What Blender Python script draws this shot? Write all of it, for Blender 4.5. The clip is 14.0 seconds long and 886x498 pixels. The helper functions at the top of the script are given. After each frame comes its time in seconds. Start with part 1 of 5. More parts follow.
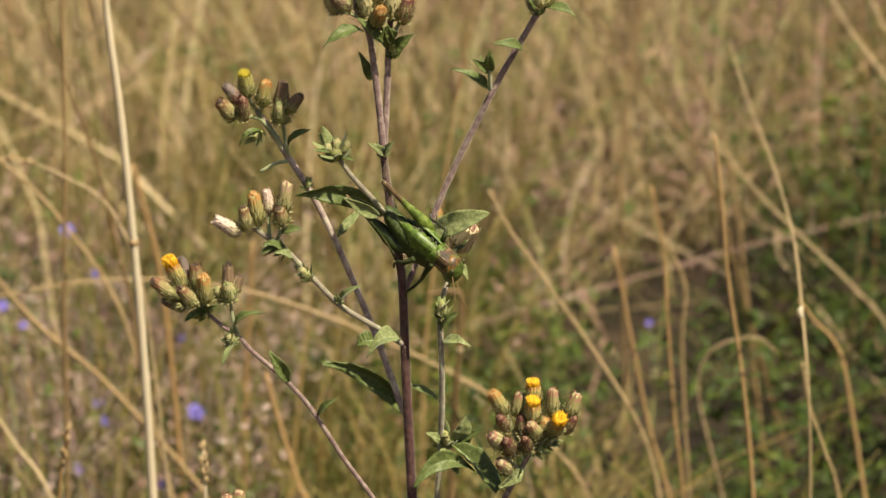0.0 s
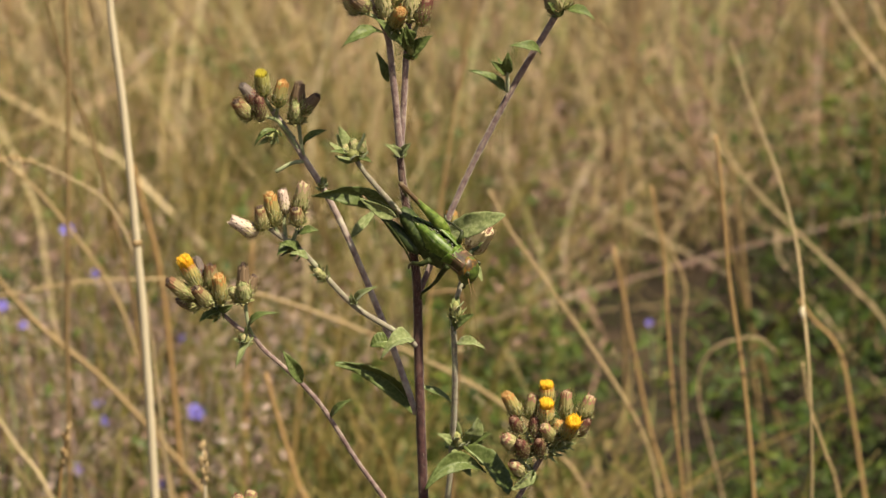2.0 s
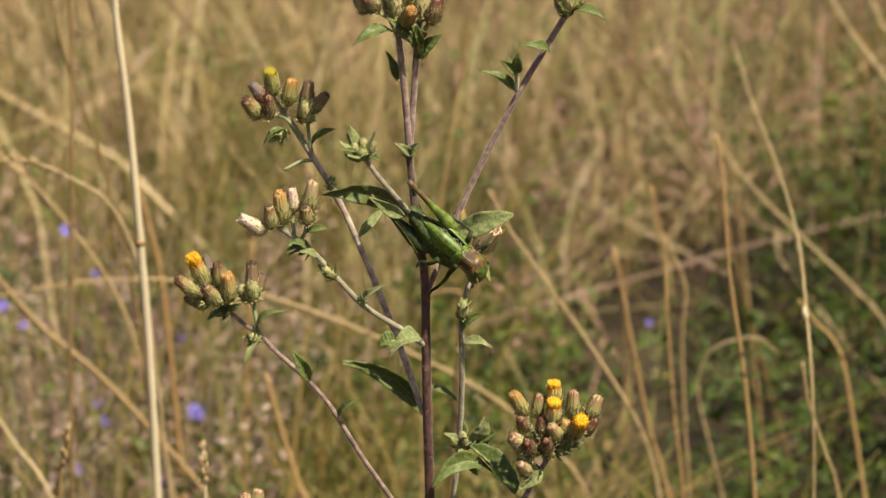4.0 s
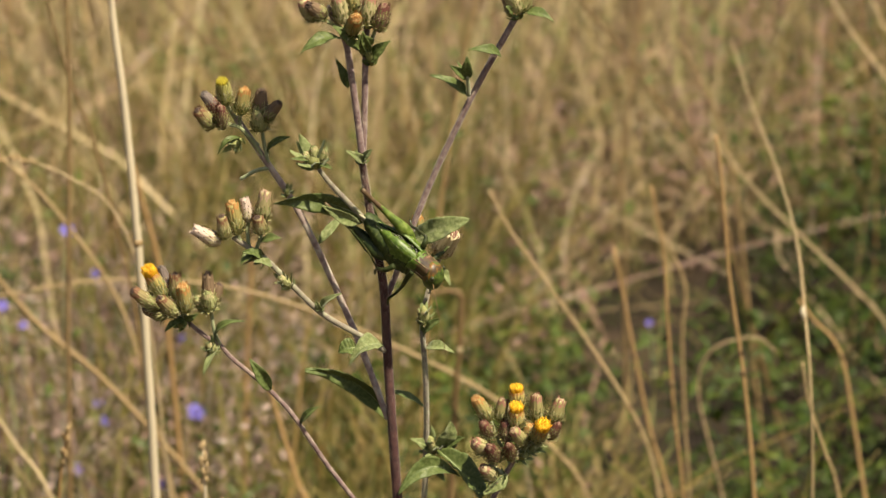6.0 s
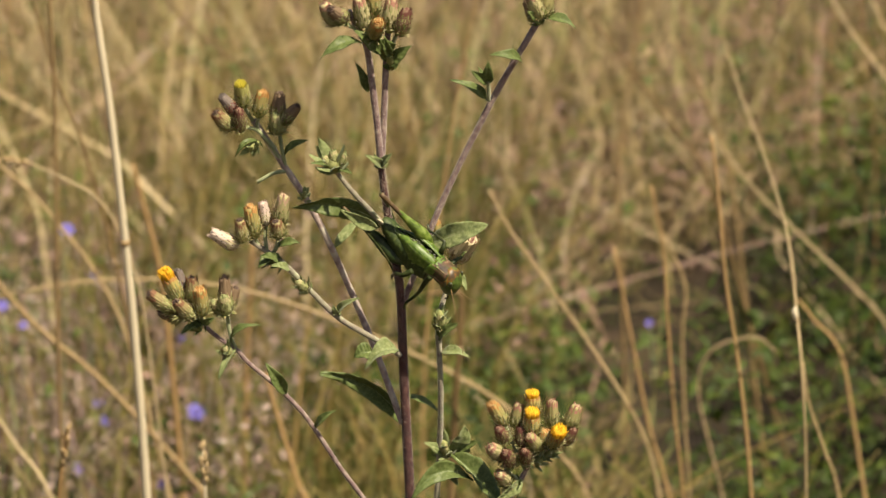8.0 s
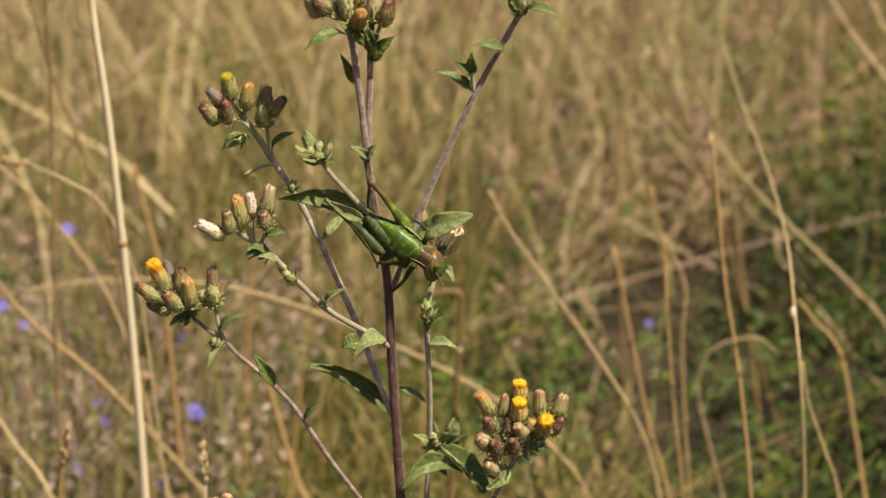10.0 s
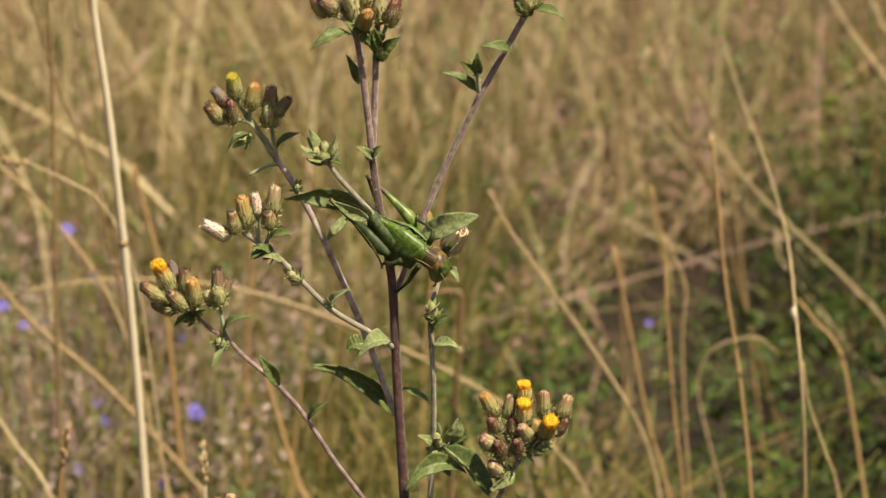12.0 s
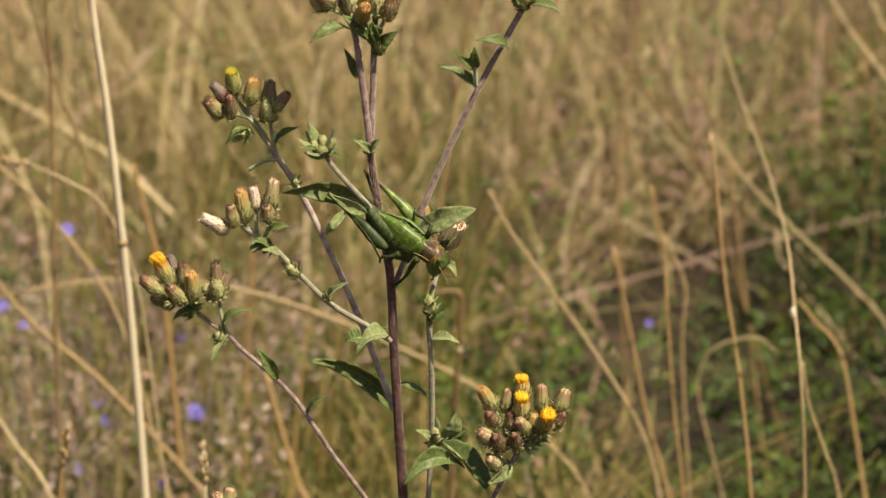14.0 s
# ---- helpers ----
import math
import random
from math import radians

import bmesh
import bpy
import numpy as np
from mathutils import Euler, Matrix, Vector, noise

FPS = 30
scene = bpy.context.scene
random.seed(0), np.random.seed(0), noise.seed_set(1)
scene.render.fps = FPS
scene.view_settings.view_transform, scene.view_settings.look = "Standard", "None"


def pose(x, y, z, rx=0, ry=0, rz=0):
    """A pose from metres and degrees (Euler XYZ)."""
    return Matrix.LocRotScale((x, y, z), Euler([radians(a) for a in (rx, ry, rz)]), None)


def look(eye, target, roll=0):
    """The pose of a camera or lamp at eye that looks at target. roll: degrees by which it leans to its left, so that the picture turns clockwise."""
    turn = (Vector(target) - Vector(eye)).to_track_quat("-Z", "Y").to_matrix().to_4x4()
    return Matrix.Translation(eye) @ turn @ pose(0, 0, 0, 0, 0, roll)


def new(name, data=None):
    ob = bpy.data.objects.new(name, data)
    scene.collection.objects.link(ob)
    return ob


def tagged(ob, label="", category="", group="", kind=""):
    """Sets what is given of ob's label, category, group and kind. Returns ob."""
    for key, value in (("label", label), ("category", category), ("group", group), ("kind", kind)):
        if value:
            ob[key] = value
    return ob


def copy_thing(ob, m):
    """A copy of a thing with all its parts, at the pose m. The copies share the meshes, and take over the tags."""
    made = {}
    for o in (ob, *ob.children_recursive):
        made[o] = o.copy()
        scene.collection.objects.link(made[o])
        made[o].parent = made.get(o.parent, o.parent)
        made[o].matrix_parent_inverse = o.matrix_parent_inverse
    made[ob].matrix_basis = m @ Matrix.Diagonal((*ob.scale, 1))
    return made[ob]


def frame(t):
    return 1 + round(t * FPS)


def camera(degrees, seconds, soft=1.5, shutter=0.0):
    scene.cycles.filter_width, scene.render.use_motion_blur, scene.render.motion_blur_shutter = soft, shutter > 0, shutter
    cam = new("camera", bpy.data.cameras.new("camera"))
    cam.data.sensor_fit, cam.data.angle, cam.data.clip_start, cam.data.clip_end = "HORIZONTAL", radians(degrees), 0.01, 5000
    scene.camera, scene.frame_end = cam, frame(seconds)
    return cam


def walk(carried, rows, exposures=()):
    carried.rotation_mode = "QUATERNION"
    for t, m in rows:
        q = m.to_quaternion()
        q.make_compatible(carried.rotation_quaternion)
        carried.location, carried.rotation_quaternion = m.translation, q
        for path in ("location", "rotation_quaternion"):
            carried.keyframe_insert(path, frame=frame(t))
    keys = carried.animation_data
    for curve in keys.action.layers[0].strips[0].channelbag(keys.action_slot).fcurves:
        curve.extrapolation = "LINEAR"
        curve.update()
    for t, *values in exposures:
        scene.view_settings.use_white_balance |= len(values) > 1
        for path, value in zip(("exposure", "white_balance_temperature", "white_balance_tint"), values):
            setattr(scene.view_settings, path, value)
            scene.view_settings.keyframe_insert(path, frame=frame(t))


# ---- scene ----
# Camera: a long lens on a tripod, looking down on the meadow; the plant is in focus.
cam = camera(15.0, 14.0, soft=1.4)
EYE = (0.0, -1.109, 0.95)
AIM = (0.0, 0.0, 0.546)
walk(cam, [(0.0, look(EYE, AIM)), (14.0, look(EYE, AIM))])
cam.data.dof.use_dof = True
cam.data.dof.focus_distance = 1.178
cam.data.dof.aperture_fstop = 20.5

# World and sun: clear late-summer day, sun high over the right shoulder.
SUN_WAY = Vector((-0.36, 0.33, -0.87)).normalized()
world = bpy.data.worlds.new("world")
scene.world = world
world.use_nodes = True
sky = world.node_tree.nodes.new("ShaderNodeTexSky")
sky.sky_type, sky.sun_disc = "NISHITA", False
sky.dust_density, sky.ozone_density = 4.0, 0.6
sky.sun_elevation = math.asin(-SUN_WAY.z)
sky.sun_rotation = math.atan2(-SUN_WAY.x, -SUN_WAY.y)
world.node_tree.links.new(sky.outputs[0], world.node_tree.nodes["Background"].inputs[0])
world.node_tree.nodes["Background"].inputs[1].default_value = 0.048
sun = new("sun", bpy.data.lights.new("sun", "SUN"))
sun.data.energy, sun.data.angle, sun.data.color = 5.8, radians(0.53), (1.0, 0.872, 0.64)
sun.matrix_world = look((2, -1.5, 3), Vector((2, -1.5, 3)) + SUN_WAY)
scene.view_settings.exposure = 0.74


# ---- materials ----
def material(name, ramp, scale, rough=0.7, bump=0.2, through_light=0.0, island=False, single=0.85, fine=None, spec=0.3, piece=False, sheen=0.0):
    """Noise or per-piece colour over a ramp of (position, rgb), with fine relief."""
    m = bpy.data.materials.new(name)
    m.use_nodes = True
    nt = m.node_tree
    node, link = nt.nodes.new, nt.links.new
    out, b = nt.nodes["Material Output"], nt.nodes["Principled BSDF"]
    co = node("ShaderNodeTexCoord")
    n1 = node("ShaderNodeTexNoise")
    n1.inputs["Scale"].default_value, n1.inputs["Detail"].default_value = scale, 5.0
    n2 = node("ShaderNodeTexNoise")
    n2.inputs["Scale"].default_value, n2.inputs["Detail"].default_value = fine or scale * 7, 3.0
    link(co.outputs["Object"], n1.inputs["Vector"])
    link(co.outputs["Object"], n2.inputs["Vector"])
    mix = node("ShaderNodeMath")
    mix.operation = "MULTIPLY_ADD"
    mix.inputs[1].default_value = 0.35
    link(n2.outputs["Fac"], mix.inputs[0])
    sub = node("ShaderNodeMath")
    sub.operation = "SUBTRACT"
    sub.inputs[1].default_value = 0.175
    if island or piece:
        g = node("ShaderNodeNewGeometry" if island else "ShaderNodeObjectInfo")
        half = node("ShaderNodeMath")
        half.operation = "MULTIPLY_ADD"
        half.inputs[1].default_value = 0.3 + (0.85 - single) * 2
        link(n1.outputs["Fac"], half.inputs[0])
        sc = node("ShaderNodeMath")
        sc.operation = "MULTIPLY_ADD"
        sc.inputs[1].default_value, sc.inputs[2].default_value = single, -0.075 - (0.85 - single) * 0.5
        link(g.outputs["Random Per Island" if island else "Random"], sc.inputs[0])
        link(sc.outputs[0], half.inputs[2])
        link(half.outputs[0], sub.inputs[0])
    else:
        st = node("ShaderNodeMath")
        st.operation = "MULTIPLY_ADD"
        st.inputs[1].default_value, st.inputs[2].default_value = 2.0, -0.5
        link(n1.outputs["Fac"], st.inputs[0])
        link(st.outputs[0], sub.inputs[0])
    link(sub.outputs[0], mix.inputs[2])
    cr = node("ShaderNodeValToRGB")
    e = cr.color_ramp.elements
    while len(e) < len(ramp):
        e.new(0.5)
    for k, (p, c) in zip(e, ramp):
        k.position, k.color = p, (*c, 1)
    link(mix.outputs[0], cr.inputs[0])
    link(cr.outputs[0], b.inputs["Base Color"])
    b.inputs["Roughness"].default_value = rough
    b.inputs["Specular IOR Level"].default_value = spec
    if sheen:
        b.inputs["Sheen Weight"].default_value, b.inputs["Sheen Roughness"].default_value = sheen, 0.5
    if bump:
        bp = node("ShaderNodeBump")
        bp.inputs["Strength"].default_value, bp.inputs["Distance"].default_value = bump, 0.3 / (fine or scale * 7)
        link(n2.outputs["Fac"], bp.inputs["Height"])
        link(bp.outputs[0], b.inputs["Normal"])
    if through_light:
        tr = node("ShaderNodeBsdfTranslucent")
        link(cr.outputs[0], tr.inputs["Color"])
        mx = node("ShaderNodeMixShader")
        mx.inputs[0].default_value = through_light
        link(b.outputs[0], mx.inputs[1])
        link(tr.outputs[0], mx.inputs[2])
        link(mx.outputs[0], out.inputs["Surface"])
    return m


M_STEM = material("stem_purple_brown", [(0.2, (0.036, 0.014, 0.016)), (0.55, (0.066, 0.028, 0.028)), (0.9, (0.12, 0.058, 0.050))], 420, 0.65, 0.25, fine=1800, sheen=0.1)
M_BRANCH = material("branch_mauve_grey", [(0.2, (0.20, 0.142, 0.135)), (0.5, (0.31, 0.24, 0.22)), (0.85, (0.42, 0.375, 0.31))], 380, 0.8, 0.3, fine=1800, sheen=0.3)
M_MAUVE = material("branch_mauve", [(0.2, (0.115, 0.066, 0.070)), (0.5, (0.185, 0.122, 0.118)), (0.85, (0.30, 0.235, 0.20))], 380, 0.75, 0.3, fine=1800, sheen=0.35)
M_PALE = material("pale_stalk", [(0.2, (0.17, 0.14, 0.115)), (0.55, (0.235, 0.215, 0.155)), (0.85, (0.28, 0.29, 0.185))], 380, 0.8, 0.3, fine=1800, sheen=0.3)
M_PEDICEL = material("green_stalk", [(0.2, (0.16, 0.19, 0.09)), (0.8, (0.30, 0.33, 0.18))], 300, 0.8, 0.3, sheen=0.3)
M_HAIR = material("fine_hair", [(0.0, (0.46, 0.40, 0.33)), (1.0, (0.64, 0.58, 0.48))], 200, 0.6, 0.0, 0.3)
M_LEAF = material("leaf_green", [(0.2, (0.080, 0.108, 0.030)), (0.55, (0.105, 0.138, 0.042)), (0.9, (0.15, 0.18, 0.065))], 900, 0.5, 0.6, 0.2, fine=1100)
M_LEAF_PALE = material("leaf_pale_green", [(0.2, (0.13, 0.165, 0.055)), (0.55, (0.18, 0.212, 0.080)), (0.9, (0.27, 0.295, 0.14))], 900, 0.6, 0.5, 0.2, fine=1100, sheen=0.2)
M_VEIN = material("leaf_vein", [(0.2, (0.22, 0.27, 0.13)), (0.8, (0.32, 0.36, 0.20))], 250, 0.6, 0.2, 0.1)
M_BRACT = material("bract_green", [(0.15, (0.13, 0.145, 0.045)), (0.5, (0.25, 0.262, 0.095)), (0.9, (0.38, 0.37, 0.175))], 400, 0.7, 0.2, 0.15, island=True)
M_BRACT_RED = material("bract_reddish", [(0.15, (0.085, 0.020, 0.023)), (0.5, (0.155, 0.042, 0.040)), (0.9, (0.25, 0.15, 0.09))], 400, 0.7, 0.2, 0.15, island=True)
M_BRACT_CREAM = material("bract_cream", [(0.1, (0.30, 0.24, 0.14)), (0.5, (0.50, 0.42, 0.27)), (0.9, (0.62, 0.54, 0.40))], 400, 0.7, 0.2, 0.15, island=True)
FLORET = {
    "yellow": [(0.1, (0.56, 0.25, 0.010)), (0.5, (0.74, 0.42, 0.014)), (0.9, (0.82, 0.56, 0.04))],
    "orange": [(0.1, (0.36, 0.16, 0.05)), (0.5, (0.50, 0.27, 0.09)), (0.9, (0.60, 0.40, 0.18))],
    "pink": [(0.1, (0.34, 0.19, 0.13)), (0.5, (0.47, 0.31, 0.22)), (0.9, (0.58, 0.46, 0.33))],
    "cream": [(0.1, (0.50, 0.38, 0.24)), (0.5, (0.62, 0.52, 0.36)), (0.9, (0.72, 0.64, 0.50))],
    "rose": [(0.1, (0.17, 0.075, 0.060)), (0.5, (0.26, 0.13, 0.10)), (0.9, (0.38, 0.24, 0.18))],
    "brown": [(0.1, (0.05, 0.03, 0.025)), (0.5, (0.10, 0.065, 0.05)), (0.9, (0.20, 0.14, 0.11))],
    "grey": [(0.1, (0.08, 0.065, 0.06)), (0.5, (0.15, 0.125, 0.115)), (0.9, (0.26, 0.22, 0.19))],
    "olive": [(0.1, (0.26, 0.22, 0.02)), (0.5, (0.42, 0.36, 0.03)), (0.9, (0.55, 0.46, 0.05))],
    "white": [(0.1, (0.40, 0.27, 0.24)), (0.5, (0.52, 0.41, 0.36)), (0.9, (0.64, 0.56, 0.49))],
    "green": [(0.1, (0.17, 0.19, 0.075)), (0.5, (0.26, 0.275, 0.12)), (0.9, (0.34, 0.35, 0.17))],
}
M_FLORET = {k: material("florets_" + k, r, 500, 0.7, 0.1, 0.2, island=True) for k, r in FLORET.items()}
INNER = {
    "yellow": (0.38, 0.31, 0.10), "orange": (0.29, 0.24, 0.085), "pink": (0.29, 0.26, 0.11), "cream": (0.31, 0.27, 0.13), "worn": (0.25, 0.20, 0.09), "umber": (0.20, 0.10, 0.055), "brown": (0.19, 0.13, 0.08),
    "grey": (0.17, 0.135, 0.12), "olive": (0.30, 0.28, 0.09), "white": (0.53, 0.42, 0.36), "papery": (0.50, 0.42, 0.26), "red": (0.16, 0.10, 0.058), "rust": (0.42, 0.22, 0.075), "blush": (0.37, 0.19, 0.14), "fawn": (0.42, 0.29, 0.20), "plum": (0.15, 0.055, 0.045), "dull": (0.40, 0.345, 0.185), "green": (0.27, 0.28, 0.12),
}
M_INNER = {k: material("inner_bracts_" + k, [(0.1, (c[0] * 0.7, c[1] * 0.68, c[2] * 0.65)), (0.5, c), (0.9, (c[0] * 1.2, c[1] * 1.22, c[2] * 1.25))], 400, 0.65, 0.2, 0.15, island=True) for k, c in INNER.items()}
M_BRACT_TIP = material("bract_tip", [(0.1, (0.20, 0.10, 0.06)), (0.5, (0.33, 0.27, 0.13)), (0.9, (0.44, 0.42, 0.24))], 400, 0.7, 0.2, 0.15, island=True)
M_SPECK = material("dark_bract_tip", [(0.2, (0.03, 0.02, 0.018)), (0.8, (0.09, 0.06, 0.05))], 500, 0.7, 0.1)

M_CR_GREEN = material("cricket_green", [(0.2, (0.040, 0.062, 0.010)), (0.5, (0.09, 0.135, 0.016)), (0.9, (0.17, 0.21, 0.05))], 420, 0.42, 0.25, spec=0.45)
# belly green kept very dark, with the flank's shade painted into it
M_CR_BELLY_SHADE = material("cricket_belly_shade", [(0.15, (0.014, 0.025, 0.005)), (0.5, (0.029, 0.046, 0.009)), (0.8, (0.050, 0.070, 0.016)), (0.97, (0.108, 0.123, 0.045))], 900, 0.6, 0.6, spec=0.3)
M_CR_WING = material("cricket_wing", [(0.15, (0.040, 0.075, 0.007)), (0.4, (0.066, 0.118, 0.011)), (0.68, (0.090, 0.148, 0.016)), (0.84, (0.12, 0.175, 0.028)), (0.98, (0.24, 0.28, 0.09))], 700, 0.45, 0.4, 0.08, spec=0.45)
M_CR_HEAD = material("cricket_head", [(0.2, (0.024, 0.040, 0.008)), (0.5, (0.048, 0.078, 0.012)), (0.9, (0.11, 0.14, 0.032))], 500, 0.4, 0.25, spec=0.45)
M_CR_BROWN = material("cricket_brown", [(0.2, (0.018, 0.010, 0.006)), (0.40, (0.045, 0.021, 0.012)), (0.50, (0.050, 0.048, 0.014)), (0.62, (0.060, 0.028, 0.016)), (0.80, (0.11, 0.060, 0.034)), (0.95, (0.26, 0.17, 0.10))], 420, 0.6, 0.35, spec=0.3)
M_CR_ORANGE = material("cricket_orange", [(0.2, (0.045, 0.026, 0.009)), (0.42, (0.075, 0.045, 0.012)), (0.56, (0.19, 0.080, 0.013)), (0.70, (0.08, 0.080, 0.016)), (0.9, (0.07, 0.09, 0.02))], 420, 0.45, 0.2, spec=0.45)
M_CR_DARK = material("cricket_dark", [(0.2, (0.012, 0.016, 0.006)), (0.8, (0.05, 0.055, 0.02))], 400, 0.4, 0.2, spec=0.5)
M_CR_LEG = material("cricket_leg", [(0.2, (0.014, 0.020, 0.006)), (0.55, (0.032, 0.044, 0.011)), (0.9, (0.10, 0.085, 0.04))], 400, 0.6, 0.2, spec=0.2)
M_CR_FAWN = material("cricket_fawn", [(0.2, (0.10, 0.055, 0.028)), (0.8, (0.34, 0.25, 0.14))], 500, 0.5, 0.2)
M_CR_KNEE = material("cricket_knee", [(0.2, (0.045, 0.028, 0.014)), (0.6, (0.095, 0.058, 0.028)), (0.9, (0.16, 0.13, 0.06))], 400, 0.5, 0.2, spec=0.35)
# thigh green darkened to hold the shade the body throws on the near leg
M_CR_THIGH_SHADE = material("cricket_thigh_shade", [(0.2, (0.012, 0.020, 0.005)), (0.55, (0.022, 0.037, 0.008)), (0.9, (0.056, 0.066, 0.022))], 400, 0.55, 0.2, spec=0.3)
M_CR_PALE = material("cricket_pale", [(0.2, (0.36, 0.32, 0.20)), (0.8, (0.55, 0.50, 0.36))], 400, 0.5, 0.2)
M_CR_ANT = material("cricket_antenna", [(0.2, (0.08, 0.045, 0.018)), (0.8, (0.17, 0.105, 0.045))], 400, 0.5, 0.0)

STRAW = [(0.08, (0.16, 0.10, 0.045)), (0.35, (0.29, 0.195, 0.092)), (0.65, (0.38, 0.275, 0.145)), (0.95, (0.50, 0.395, 0.24))]
M_STRAW = material("dry_straw", STRAW, 60, 0.6, 0.2, 0.15, piece=True, spec=0.35)
M_STRAW_PALE = material("pale_straw", [(0.2, (0.58, 0.50, 0.36)), (0.8, (0.73, 0.66, 0.50))], 60, 0.55, 0.2, 0.15, piece=True, spec=0.35)
M_STRAW_TAN = material("tan_straw", [(0.2, (0.31, 0.185, 0.075)), (0.8, (0.45, 0.29, 0.135))], 60, 0.6, 0.2, 0.15, piece=True, spec=0.35)
M_GRASS = material("meadow_grass", [(0.03, (0.20, 0.14, 0.055)), (0.2, (0.34, 0.255, 0.122)), (0.5, (0.485, 0.38, 0.20)), (0.64, (0.59, 0.485, 0.295)), (0.78, (0.36, 0.355, 0.14)), (1.0, (0.20, 0.25, 0.075))], 7, 0.6, 0.0, 0.35, island=True, single=0.6)
M_PALE_GRASS = material("bleached_grass", [(0.1, (0.52, 0.38, 0.20)), (0.5, (0.66, 0.52, 0.31)), (0.9, (0.76, 0.65, 0.45))], 6, 0.5, 0.0, 0.3, island=True)
M_TURF = material("short_turf", [(0.03, (0.09, 0.10, 0.03)), (0.3, (0.24, 0.19, 0.075)), (0.6, (0.40, 0.30, 0.14)), (0.85, (0.20, 0.23, 0.07)), (1.0, (0.11, 0.17, 0.04))], 12, 0.65, 0.0, 0.3, island=True, single=0.5)
M_HERB = material("meadow_herb_leaves", [(0.1, (0.011, 0.020, 0.002)), (0.40, (0.024, 0.045, 0.004)), (0.66, (0.054, 0.082, 0.007)), (0.84, (0.113, 0.128, 0.013)), (1.0, (0.234, 0.210, 0.038))], 11, 0.6, 0.0, 0.22, island=True, single=0.40)
M_HERB_LIGHT = material("olive_herb_leaves", [(0.05, (0.029, 0.050, 0.011)), (0.4, (0.068, 0.102, 0.023)), (0.7, (0.126, 0.151, 0.037)), (1.0, (0.234, 0.229, 0.075))], 14, 0.5, 0.0, 0.25, island=True, single=0.42)
M_LITTER = material("plant_litter", [(0.05, (0.05, 0.028, 0.024)), (0.35, (0.16, 0.085, 0.070)), (0.6, (0.30, 0.185, 0.145)), (0.8, (0.40, 0.26, 0.23)), (1.0, (0.58, 0.48, 0.42))], 14, 0.8, 0.0, 0.1, island=True, single=0.5)
# brown soil taken almost to black: the herbs' shade is in its colour
M_GROUND = material("shade_darkened_soil", [(0.2, (0.008, 0.005, 0.0025)), (0.5, (0.018, 0.0115, 0.0055)), (0.8, (0.050, 0.033, 0.020))], 9, 0.95, 0.6, fine=60)
M_GREEN_GRASS = material("green_meadow_grass", [(0.1, (0.014, 0.026, 0.004)), (0.45, (0.038, 0.060, 0.007)), (0.70, (0.083, 0.108, 0.014)), (0.88, (0.180, 0.165, 0.038)), (1.0, (0.324, 0.260, 0.099))], 12, 0.5, 0.0, 0.3, island=True, single=0.55)
M_MAT = material("matted_straw", [(0.1, (0.30, 0.20, 0.12)), (0.5, (0.48, 0.36, 0.23)), (0.9, (0.62, 0.51, 0.37))], 8, 0.65, 0.0, 0.25, island=True)
M_OLIVE = material("olive_grass_blades", [(0.05, (0.060, 0.070, 0.015)), (0.4, (0.135, 0.135, 0.032)), (0.65, (0.25, 0.195, 0.060)), (0.85, (0.38, 0.25, 0.095)), (1.0, (0.46, 0.35, 0.18))], 11, 0.55, 0.0, 0.35, island=True, single=0.55)
M_ROSY = material("pinkish_seed_tufts", [(0.05, (0.10, 0.055, 0.050)), (0.4, (0.26, 0.17, 0.15)), (0.7, (0.38, 0.285, 0.26)), (1.0, (0.50, 0.42, 0.40))], 16, 0.8, 0.0, 0.2, island=True, single=0.32)
M_BLUE = material("blue_petals", [(0.2, (0.09, 0.075, 0.33)), (0.8, (0.19, 0.155, 0.52))], 200, 0.6, 0.1, 0.2)


def turf_farther_off(m):
    """Bare soil close to the plant, coloured dark for herb shade, gives way, in ragged patches, to a thatch of dry turf
    a few paces off.
    """
    nt = m.node_tree
    node, link = nt.nodes.new, nt.links.new
    b = nt.nodes["Principled BSDF"]
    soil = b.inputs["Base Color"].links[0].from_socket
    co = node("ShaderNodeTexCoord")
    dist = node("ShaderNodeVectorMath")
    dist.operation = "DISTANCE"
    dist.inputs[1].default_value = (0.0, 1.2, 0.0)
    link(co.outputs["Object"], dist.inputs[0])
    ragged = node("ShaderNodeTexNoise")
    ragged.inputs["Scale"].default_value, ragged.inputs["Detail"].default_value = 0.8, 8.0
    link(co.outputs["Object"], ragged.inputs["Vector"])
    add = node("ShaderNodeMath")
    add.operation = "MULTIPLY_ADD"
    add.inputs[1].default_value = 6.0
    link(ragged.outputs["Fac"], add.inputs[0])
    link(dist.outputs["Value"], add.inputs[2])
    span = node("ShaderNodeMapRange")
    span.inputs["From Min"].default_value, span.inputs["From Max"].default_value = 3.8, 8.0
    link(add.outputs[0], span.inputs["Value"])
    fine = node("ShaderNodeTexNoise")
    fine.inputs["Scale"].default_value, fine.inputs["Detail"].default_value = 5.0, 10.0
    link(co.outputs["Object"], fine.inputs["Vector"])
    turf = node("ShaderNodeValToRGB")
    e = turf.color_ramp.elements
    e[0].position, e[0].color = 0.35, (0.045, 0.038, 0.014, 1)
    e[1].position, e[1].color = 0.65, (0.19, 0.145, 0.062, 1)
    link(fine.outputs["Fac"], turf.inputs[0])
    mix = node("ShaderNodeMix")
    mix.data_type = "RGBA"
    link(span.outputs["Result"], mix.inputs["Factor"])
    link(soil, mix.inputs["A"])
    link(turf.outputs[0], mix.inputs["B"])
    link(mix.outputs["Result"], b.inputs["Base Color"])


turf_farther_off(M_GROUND)


